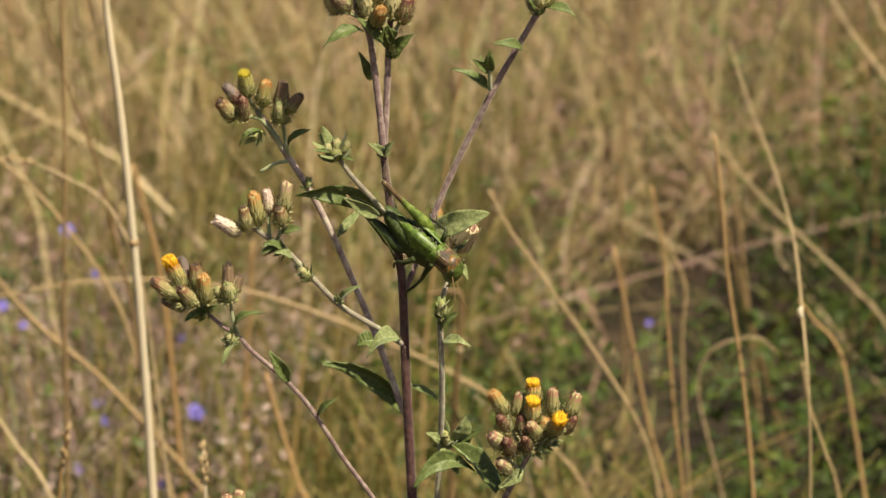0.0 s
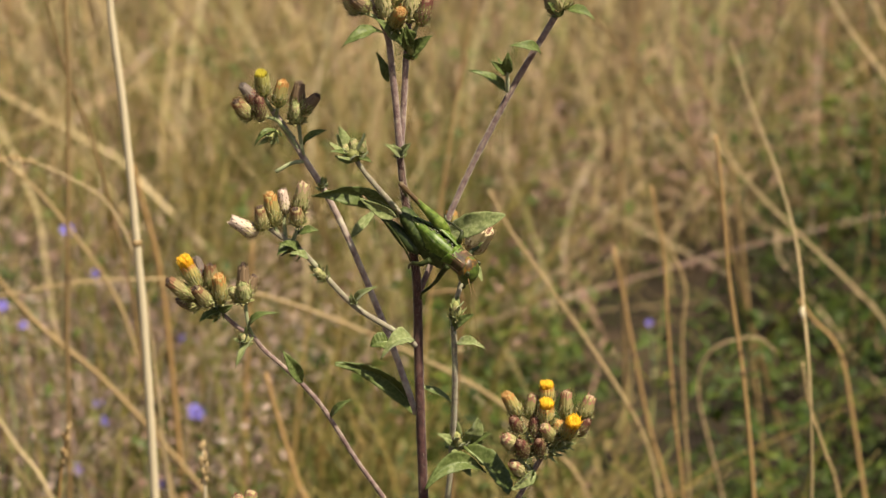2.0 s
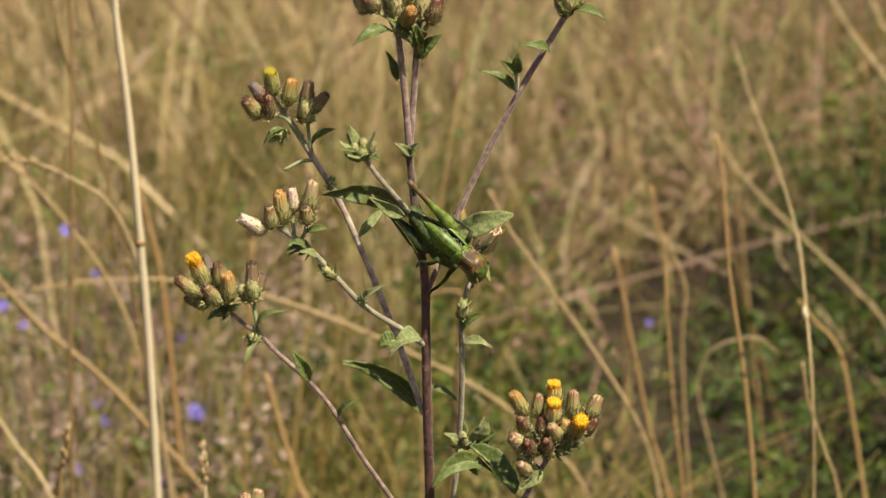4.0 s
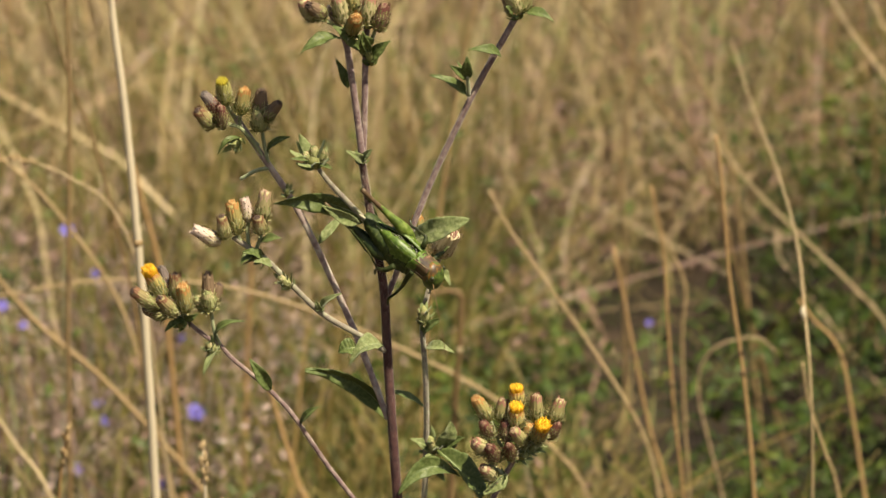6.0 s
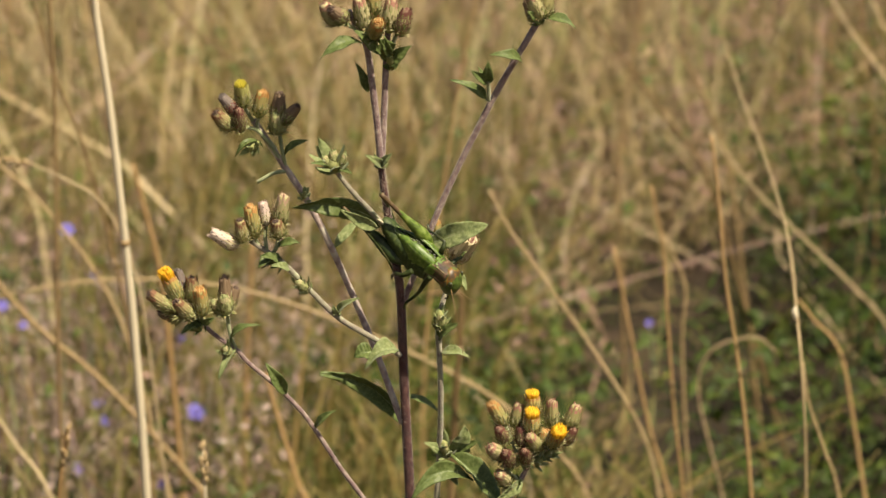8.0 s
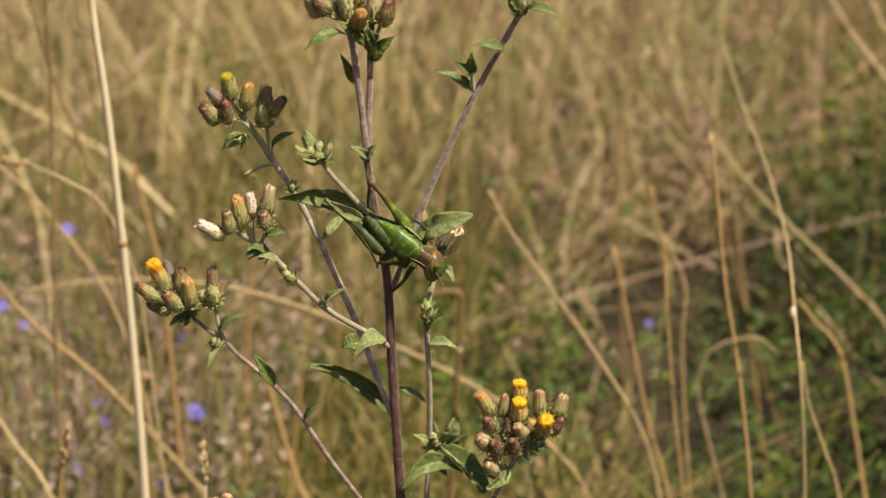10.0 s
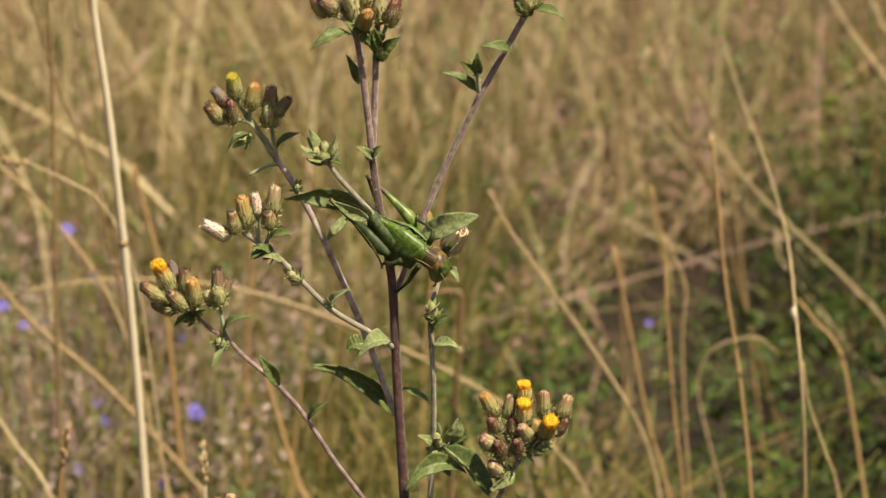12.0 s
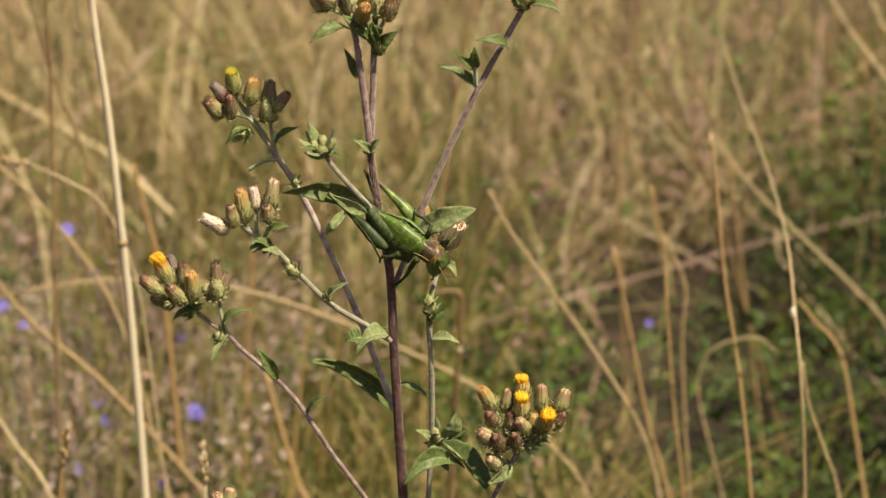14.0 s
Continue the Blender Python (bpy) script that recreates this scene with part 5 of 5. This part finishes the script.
def build_cricket():
    bm = bmesh.new()
    line = [Vector(p) for p in ((-18.5, 0, 1.0), (-16, 0, 1.1), (-12, 0, 0.9), (-9, 0, 0.5), (-6, 0, 0.0), (-3, 0, -0.3), (0, 0, -0.4), (3, 0, 0.0), (5, 0, 0.2))]
    tube(bm, glide(line, 8), lambda t: (0.7 + 1.5 * min(1.0, t * 7) ** 0.5 + 1.6 * math.sin(math.pi * min(1, 0.01 + 0.68 * t)) ** 0.9) * (1 + 0.055 * abs(math.sin(t * 30))), 18)
    for v in bm.verts:
        v.co.y *= 1.08
        v.co.z = v.co.z * (1.95 if v.co.z < 0 else 0.75) - 2.0 * min(1.0, max(0.0, (v.co.x + 18) / 8))
    part("abdomen", bm, M_CR_BELLY_SHADE, cricket, "banded, mottled yellow-green abdomen, darkened for the shade below the wings")
    for side in (1, -1):
        rng = random.Random(9 + side)
        bm = bmesh.new()
        n, m = 22, 9
        grid = []
        for i in range(n + 1):
            s = i / n
            row = []
            for j in range(m + 1):
                y, z = wing_edge(radians(3 + 103 * j / m), s)
                k = 1 + 0.025 * math.sin(j * 2.6 + s * 40) + 0.02 * math.sin(s * 60 + j * 4) + (0.05 if side > 0 else 0.0)
                row.append(bm.verts.new((5.8 - 21.5 * s + 2.0 * (j / m) * s, side * y * k, z * k + 0.3)))
            grid.append(row)
        for a, b in zip(grid, grid[1:]):
            for j in range(m):
                bm.faces.new((a[j], a[j + 1], b[j + 1], b[j]))
        wing = part("wing", bm, M_CR_WING, cricket, "green forewing with a row of dark spots")
        th = wing.modifiers.new("thickness", "SOLIDIFY")
        th.thickness, th.offset = 0.25 * MM, 1
        bm = bmesh.new()
        for k in range(22):
            s = 0.05 + 0.85 * rng.random()
            y, z = wing_edge(radians((rng.choice((8, 10, 14, 24, 60)) if side > 0 else rng.choice((2, 4))) + rng.uniform(-2, 3)), s)
            c = Vector((5.8 - 21.5 * s, side * y * 1.03, z * 1.03 + 0.36))
            blob(bm, c, (0.75 * rng.uniform(0.4, 1.2), 0.42 * rng.uniform(0.5, 1.1), 0.3), (0, 0, rng.uniform(-30, 30)), u=8, v=6)
        part("spot_row", bm, M_CR_DARK, wing, "dark spots along the wing")
        bm = bmesh.new()
        for k in range(15 if side > 0 else 5):
            s = (0.30 if side > 0 else 0.76) + (0.66 if side > 0 else 0.2) * k / (14 if side > 0 else 4)
            pts = []
            for q in range(4):
                y, z = wing_edge(radians((3 if side > 0 else 24) + 11 * q + rng.uniform(-3, 3)), s)
                pts.append(Vector((5.8 - 21.5 * s + rng.uniform(-0.15, 0.15) + 0.3 * q, side * y * 1.06, z * 1.06 + 0.34)))
            tube(bm, pts, lambda t: 0.17 * math.sin(math.pi * (0.15 + 0.7 * t)), 5)
        part("pale_fleck", bm, M_CR_PALE, wing, "row of short pale cross-bars")
        bm = bmesh.new()
        tube(bm, [Vector((5.6 - 21 * s, side * 1.7 * (1 - 0.5 * s), 0.42 + wing_radius(s) * 0.84)) for s in [i / 14 for i in range(15)]], lambda t: 0.2 * (1 - 0.5 * t), 6)
        part("wing_vein", bm, M_CR_BROWN, wing, "brown vein")
        for a, w in ((38, 0.16), (58, 0.12), (82, 0.13), (103, 0.14)):
            bm = bmesh.new()
            pts = []
            for q in range(15):
                y, z = wing_edge(radians(a + 4 * math.sin(q * 0.5)), q / 15)
                pts.append(Vector((5.6 - 21 * q / 15 + 1.6 * a / 140 * q / 15, side * y * 1.05, z * 1.05 + 0.32)))
            tube(bm, pts, lambda t: w * (1 - 0.5 * t), 5)
            part("wing_vein", bm, M_CR_DARK if a == 58 else M_CR_FAWN if a == 103 else M_CR_WING, wing)

    # the collar: a saddle, flat on top, with lobes down both flanks
    def saddle(x, a):
        t = (x - 4.4) / 7.4
        w, h = 4.1 - 0.45 * t + 0.2 * math.cos(t * 6.3), 3.7 - 0.35 * t - 0.28 * math.sin(math.pi * t)
        y, z = abs(math.sin(a)) ** 0.75 * w, math.copysign(abs(math.cos(a)) ** 0.62, math.cos(a)) * h
        return y, z if z > 0 else z * 1.25

    rng = random.Random(4)
    bm = bmesh.new()
    n, m = 16, 24
    grid = []
    for i in range(n + 1):
        x = 4.4 + 7.4 * i / n
        row = []
        for j in range(m + 1):
            a = radians(-126 + 252 * j / m)
            y, z = saddle(x, abs(a))
            tuck = 0.82 if i == 0 else 0.94 if i == n else 1.0
            row.append(bm.verts.new((x - 1.5 * (abs(a) / 2.2) ** 3 * (1 - i / n), math.copysign(y, a) * tuck, z * tuck + 0.1)))
        grid.append(row)
    for a, b in zip(grid, grid[1:]):
        for j in range(m):
            bm.faces.new((a[j], a[j + 1], b[j + 1], b[j]))
    repaint(bm, lambda c: c.x > 7.6 + rng.uniform(-0.9, 0.9) - 0.25 * c.z and c.z > -2.2 + rng.uniform(-0.6, 0.6))
    collar = part("pronotum", bm, [M_CR_WING, M_CR_BROWN], cricket, "saddle-shaped collar, brown towards the head and green behind")
    th = collar.modifiers.new("thickness", "SOLIDIFY")
    th.thickness, th.offset = 0.3 * MM, -1
    bm = bmesh.new()
    blob(bm, (8.0, 0, -0.6), (4.6, 3.7, 3.5), u=18, v=12)
    part("thorax", bm, M_CR_BELLY_SHADE, cricket, "green underside of the thorax, in the shade-darkened belly colour")
    for side in (1, -1):
        for a0, a1, r in ((46, 40, 0.13), (104, 96, 0.16)):
            bm = bmesh.new()
            pts = []
            for q in range(9):
                x = 5.0 + 6.6 * q / 8
                y, z = saddle(x, radians(a0 + (a1 - a0) * q / 8))
                pts.append(Vector((x, side * (y + 0.05), z + 0.16)))
            tube(bm, pts, lambda t: r * math.sin(math.pi * (0.12 + 0.76 * t)), 6)
            part("collar_edge", bm, M_CR_FAWN, cricket, "pale edge of the collar")
    bm = bmesh.new()
    pts = []
    for q in range(13):
        a = radians(-100 + 200 * q / 12)
        y, z = saddle(11.8, abs(a))
        pts.append(Vector((11.75, math.copysign(y, a) * 0.95, z * 0.95 + 0.15)))
    tube(bm, pts, lambda t: 0.24, 6)
    part("collar_rim", bm, M_CR_DARK, cricket, "dark front rim of the collar")

    def face(p):
        y, x = math.copysign(abs(p.y) ** 0.85, p.y), math.copysign(abs(p.x) ** 0.8, p.x)
        return Vector((x * 0.95 - 0.12 * p.z * p.z, y * 0.96 * (1 - 0.25 * max(0, -p.z)) * (1 - 0.15 * max(0.0, p.x)), p.z * (1 - 0.22 * max(0.0, p.x))))

    bm = bmesh.new()
    blob(bm, (13.5, 0, -1.5), (3.7, 4.4, 5.8), (0, -20, 0), shape=face, u=28, v=24)
    repaint(bm, lambda c: c.x < 13.2 + 0.35 * c.z + rng.uniform(-0.3, 0.3) and c.z > -2.4)
    head = part("head", bm, [M_CR_HEAD, M_CR_ORANGE], cricket, "green blunt face, orange-brown on the crown")
    for side in (1, -1):
        bm = bmesh.new()
        tube(bm, glide([(12.4, side * 3.7, 1.6), (13.2, side * 4.05, -0.6), (13.0, side * 3.7, -3.4)], 5), lambda t: 0.26 * math.sin(math.pi * (0.1 + 0.8 * t)), 6)
        part("cheek_stripe", bm, M_CR_DARK, head, "dark stripe behind the eye")
        bm = bmesh.new()
        blob(bm, (14.3, side * 3.5, 1.0), (0.85, 0.7, 1.1))
        part("eye", bm, M_CR_DARK, head, "dark glossy eye")
        bm = bmesh.new()
        tube(bm, glide([(15.0, side * 1.4, -6.2), (15.8, side * 1.9, -7.3), (15.2, side * 1.7, -8.3)], 4), lambda t: 0.34, 6)
        part("palp", bm, M_CR_DARK, head)
    for side in (1, -1):
        bm = bmesh.new()
        tube(bm, glide([(-16.5, side * 1.5, 0.9), (-19.6, side * 2.2, 1.7), (-22.4, side * 1.8, 2.6)], 4), lambda t: 0.72 * (1.05 - t), 6)
        part("cercus", bm, M_CR_PALE, cricket, "pale tail feeler")


build_cricket()

# legs; the far hind leg swings at its hip
HIP = Vector((-0.4, 4.4, 1.4))
far_leg = limb("hind_leg", cricket, [(0.4, 4.6, 1.2), (-3.5, 3.4, 3.7), (-8.4, 1.9, 6.4), (-15.2, -0.1, 9.5), (-23.2, -2.2, 13.0)], [0.8, 2.1, 2.35, 1.75, 1.1, 0.75, 0.95], [M_CR_GREEN, M_CR_KNEE], "green jumping leg with a thick thigh", 10, HIP)
KNEE = Vector((-23.2, -2.2, 13.0)) - HIP
far_shin = limb("shin", far_leg, [KNEE, Vector((-19.2, 3.4, 3.6)) - HIP, Vector((-14.4, 4.3, -2.1)) - HIP, Vector((-10.8, 4.1, -6.6)) - HIP], [0.55, 0.5, 0.45, 0.4], M_CR_LEG, "", 7, KNEE, 10, 3)
near_leg = limb("hind_leg", cricket, [(-3.9, -3.1, -6.9), (-8.7, -2.9, -7.1), (-15.7, -2.6, -6.1), (-22.5, -5.5, -2.2), (-30.6, -9.2, 2.9)], [1.2, 2.3, 2.7, 2.1, 1.2, 0.7, 0.8], [M_CR_THIGH_SHADE, M_CR_KNEE], "dark green jumping leg, thigh darkened for the body's shade", 10)
limb("shin", near_leg, [(-30.6, -9.2, 2.9), (-24.6, -10.4, 3.1), (-17.2, -8.6, -0.4), (-9.4, -6.0, -6.6), (-4.5, -4.7, -11.9)], [0.42, 0.36, 0.36, 0.34, 0.3], M_CR_LEG, "brownish spiny shin", 7, None, 10, 4)
mid_leg = limb("middle_leg", cricket, [(4.5, 4.3, 0.1), (4.4, 2.7, 5.6), (3.4, 4.5, 7.1)], [1.0, 0.95, 0.75], M_CR_LEG, "", 8)
limb("shin", mid_leg, [(3.4, 4.5, 7.1), (-0.5, 6.5, 4.9), (-4.1, 9.1, 1.3), (-6.0, 10.8, 1.2)], [0.6, 0.45, 0.5, 0.4], M_CR_DARK, "", 6)
fore_leg = limb("front_leg", cricket, [(7.1, -4.3, -1.5), (6.6, -4.0, -6.6), (6.6, -3.6, -12.0)], [1.0, 0.95, 0.7], M_CR_LEG, "", 8)
limb("shin", fore_leg, [(6.6, -3.6, -12.0), (6.0, -4.9, -15.7), (5.1, -6.0, -19.1), (5.8, -6.2, -21.8)], [0.65, 0.55, 0.5, 0.4], M_CR_LEG, "", 6)
other_leg = limb("front_leg", cricket, [(9.6, 4.0, -1.5), (9.5, 7.2, -0.4), (9.9, 11.4, -1.7)], [0.9, 0.85, 0.6], M_CR_LEG, "", 8)
limb("shin", other_leg, [(9.9, 11.4, -1.7), (9.4, 15.1, -3.5), (7.6, 17.5, -6.4)], [0.5, 0.45, 0.4], M_CR_LEG, "", 6)
low_leg = limb("middle_leg", cricket, [(1.3, -7.7, -1.2), (-0.5, -9.1, -4.4), (-3.4, -6.9, -9.1)], [1.1, 0.9, 0.6], M_CR_LEG, "", 8)
limb("shin", low_leg, [(-3.4, -6.9, -9.1), (-4.2, -5.6, -12.5), (-4.3, -2.6, -17.6)], [0.6, 0.5, 0.4], M_CR_DARK, "", 6)
ROOT1, ROOT2 = Vector((15.3, 1.2, -3.7)), Vector((15.3, -3.2, -0.9))
feeler_a = limb("antenna", cricket, [ROOT1, (19.3, -0.3, -2.6), (24.9, -3.0, 1.6), (33.8, -4.3, 6.0)], [0.2, 0.16, 0.12, 0.08], M_CR_ANT, "", 5, ROOT1)
feeler_b = limb("antenna", cricket, [ROOT2, (20.3, -8.9, -1.1), (27.0, -12.6, -7.4), (34.2, -14.3, -18.8)], [0.2, 0.16, 0.12, 0.08], M_CR_ANT, "", 5, ROOT2)


# ---- movement: wind in the plant and the grass, the cricket shifting its legs ----
def motions():
    # seconds, sway to the right and towards the camera, in mm at the height of the middle node
    sway = [
        (0, -7.3, 1.1), (0.2, -6.3, 2.1), (0.5, -4.7, 3.8), (0.8, -5.0, 1.8), (1, -3.4, 0.6), (1.2, -2.8, 1.6), (1.5, 0.3, 3.0), (1.8, -1.6, 2.9),
        (2, -2.4, 2.6), (2.2, -0.3, 2.0), (2.5, 5.4, 1.2), (2.6, 5.8, 1.0), (2.8, 5.1, 0.5), (3, 0.0, 0.0), (3.2, -6.2, -0.7), (3.5, -6.3, -0.0),
        (3.9, -1.2, 1.5), (4.3, 2.4, 2.6), (4.6, -0.1, 3.0), (4.9, 3.0, 2.9), (5.1, 5.2, 3.2), (5.3, 3.9, 3.5), (5.5, -1.3, 5.6), (5.7, -7.6, 6.3),
        (5.9, -13.0, 6.8), (6, -13.4, 6.8), (6.1, -13.0, 6.7), (6.3, -8.4, 6.3), (6.5, -5.5, 6.2), (6.7, -6.3, 6.6), (6.9, -10.5, 7.2), (7, -12.6, 7.5),
        (7.2, -14.5, 8.1), (7.5, -12.1, 9.0), (7.7, -9.0, 10.0), (8, -7.8, 11.2), (8.2, -11.0, 8.3), (8.6, -12.9, 6.0), (9, -9.4, 4.6), (9.4, -11.4, 4.2),
        (9.9, -12.4, 3.2), (10.3, -10.0, 2.3), (10.5, -9.0, 2.4), (10.8, -12.6, 2.5), (11, -14.8, 2.6), (11.2, -15.2, 1.3), (11.5, -11.6, 0.2), (11.8, -10.4, 1.9),
        (12, -10.6, 3.5), (12.2, -12.3, 2.9), (12.5, -13.3, 2.0), (12.8, -10.6, 3.4), (13, -9.2, 4.0), (13.2, -10.8, 4.1), (13.5, -13.7, 4.3), (13.8, -13.0, 0.6),
        (14, -11.3, -2.1),
    ]
    pivot, lever = Vector((0, 0, 0.13)), 0.383

    def bent(dx, dy):
        q = Matrix.Rotation(math.atan(dx * MM / lever), 4, "Y") @ Matrix.Rotation(math.atan(dy * MM / lever), 4, "X") @ Matrix.Rotation(radians(0.16 * dx), 4, "Z")
        return Matrix.Translation(PLANT_BASE + pivot) @ q @ Matrix.Translation(-pivot)

    rows = [(t, bent(a, b)) for t, a, b in sway]
    walk(plant, rows)

    # the cricket rides on the plant and turns on it between 8 and 10 s
    a, b = CR_A, CR_B
    qa, qb = a.to_quaternion(), b.to_quaternion()
    ride = []
    for t, m in rows:
        k = min(1.0, max(0.0, (t - 8.3) / 1.8))
        k = k * k * (3 - 2 * k)
        ride.append((t, m @ Matrix.LocRotScale(a.translation.lerp(b.translation, k), qa.slerp(qb, k), None)))
    walk(cricket, ride)

    # the feet of the other legs keep their hold while the body turns
    for ob in (near_leg, mid_leg, fore_leg, other_leg, low_leg):
        rest = ob.matrix_basis.copy()
        hold = [(0.0, rest)]
        for n in range(9):
            t = 8.3 + 0.225 * n
            k = n / 8
            k = k * k * (3 - 2 * k)
            c = Matrix.LocRotScale(a.translation.lerp(b.translation, k), qa.slerp(qb, k), None)
            shift = (b.translation - a.translation) * 0.5 + (Vector((-0.6, -2.0, 0.0)) * MM if ob is near_leg else Vector())
            hold.append((t, c.inverted() @ Matrix.Translation(shift * k) @ a @ rest))
        walk(ob, hold + [(14.0, hold[-1][1])])

    # its far hind leg waves, then settles behind the stem
    still = Matrix.Translation(HIP * MM)
    swing = Vector(SIGHT)

    thigh = (KNEE).normalized()
    tilt = swing.cross(thigh).normalized()

    def leg(deg, settle=0.0, tip=0.0):
        turn = Matrix.Rotation(radians(deg), 4, swing) @ Matrix.Rotation(radians(tip), 4, tilt)
        back = Quaternion_back.copy()
        turn = Matrix.Identity(4).to_quaternion().slerp(back, settle).to_matrix().to_4x4() @ turn
        return Matrix.Rotation(radians(-11.9), 4, "X") @ Matrix.Translation(HIP * MM + (HIP_B - HIP) * MM * settle) @ turn

    walk(far_leg, [(0.0, still), (8.2, still), (9.4, leg(6, 0, -10)), (10.3, leg(11, 0, -12)), (10.5, leg(30, 0, -22)), (10.7, leg(4, 0, -20)), (10.9, leg(9, 0, -10)), (11.0, leg(2)), (11.1, leg(-10)), (11.2, leg(-16)),
                   (11.3, leg(-6, 0, -8)), (11.5, leg(-6, 0, -10)), (11.6, leg(-14, 0, -20)), (11.7, leg(-15)), (11.8, leg(0, 1)), (14.0, leg(0, 1))])

    def bend_knee(deg):
        return Matrix.Translation(KNEE * MM) @ Matrix.Rotation(radians(deg), 4, swing)

    walk(far_shin, [(0.0, bend_knee(0)), (9.4, bend_knee(0)), (10.9, bend_knee(0)), (11.0, bend_knee(-10)), (11.1, bend_knee(-45)), (11.2, bend_knee(-86)), (11.3, bend_knee(-12)), (11.5, bend_knee(0)), (11.8, bend_knee(0)), (14.0, bend_knee(0))])

    def feel(root, deg):
        return Matrix.Translation(root * MM) @ Matrix.Rotation(radians(deg), 4, swing)

    walk(feeler_a, [(0.0, feel(ROOT1, -38)), (1.5, feel(ROOT1, -42)), (3.0, feel(ROOT1, -20)), (3.6, feel(ROOT1, -5)), (5.3, feel(ROOT1, 0)), (6.5, feel(ROOT1, 3)), (7.5, feel(ROOT1, -2)), (8.2, feel(ROOT1, 2)),
                    (10.3, feel(ROOT1, -14)), (11.0, feel(ROOT1, -18)), (12.5, feel(ROOT1, -4)), (14.0, feel(ROOT1, -8))])
    walk(feeler_b, [(0.0, feel(ROOT2, 0)), (1.0, feel(ROOT2, 2)), (2.0, feel(ROOT2, 4)), (3.0, feel(ROOT2, 3)), (5.3, feel(ROOT2, 12)), (6.0, feel(ROOT2, 5)), (7.0, feel(ROOT2, 4)), (8.2, feel(ROOT2, 6)),
                    (10.3, feel(ROOT2, 10)), (12.5, feel(ROOT2, 6)), (14.0, feel(ROOT2, 10))])

    # the neighbour leans in with the gust at 5 s
    def lean(dx):
        return Matrix.Translation(NEIGHBOUR_BASE) @ Matrix.Rotation(math.atan(dx / 570), 4, "Y")

    walk(neighbour, [(0.0, lean(-30)), (1.5, lean(-24)), (3.0, lean(-24)), (3.6, lean(-32)), (4.2, lean(-20)), (4.7, lean(-8)), (5.1, lean(2)), (5.3, lean(0)), (5.4, lean(-6.5)), (5.5, lean(-15)), (5.8, lean(-30)),
                     (6.5, lean(-24)), (7.2, lean(-32)), (8.2, lean(-26)), (9.2, lean(-31)), (10.3, lean(-26)), (11.0, lean(-31)), (12.0, lean(-27)), (13.0, lean(-26)), (14.0, lean(-28))])

    # grass stalks stirring: mm to the right at half a metre's height
    gust = [(0.0, 2.0), (0.5, 1.0), (1.0, 3.0), (1.5, 3.0), (2.0, 3.6), (3.0, 5.0), (4.2, 5.5), (5.5, 5.2), (6.0, 4.2), (6.5, 3.2), (7.0, 2.4), (7.5, 0.0), (8.0, -2.4), (9.2, -3.2), (10.5, -4.0), (11.0, -2.9), (11.5, -2.4), (12.0, -3.2), (12.5, -5.6), (13.0, -4.5), (13.5, -3.2), (14.0, -3.7)]
    for key, k in (("a", 1.0), ("c", 1.25), ("d", 1.1), ("f", 0.8), ("e", 0.5), ("y", 1.2), ("b", 0.35), ("m", 0.75), ("l", 0.4), ("p3", 0.6), ("p", 0.5)):
        ob = STALKS[key]
        foot = ob.matrix_basis.copy()
        walk(ob, [(t, foot @ Matrix.Rotation(math.atan(dx * k / 500), 4, "Y")) for t, dx in gust])


motions()
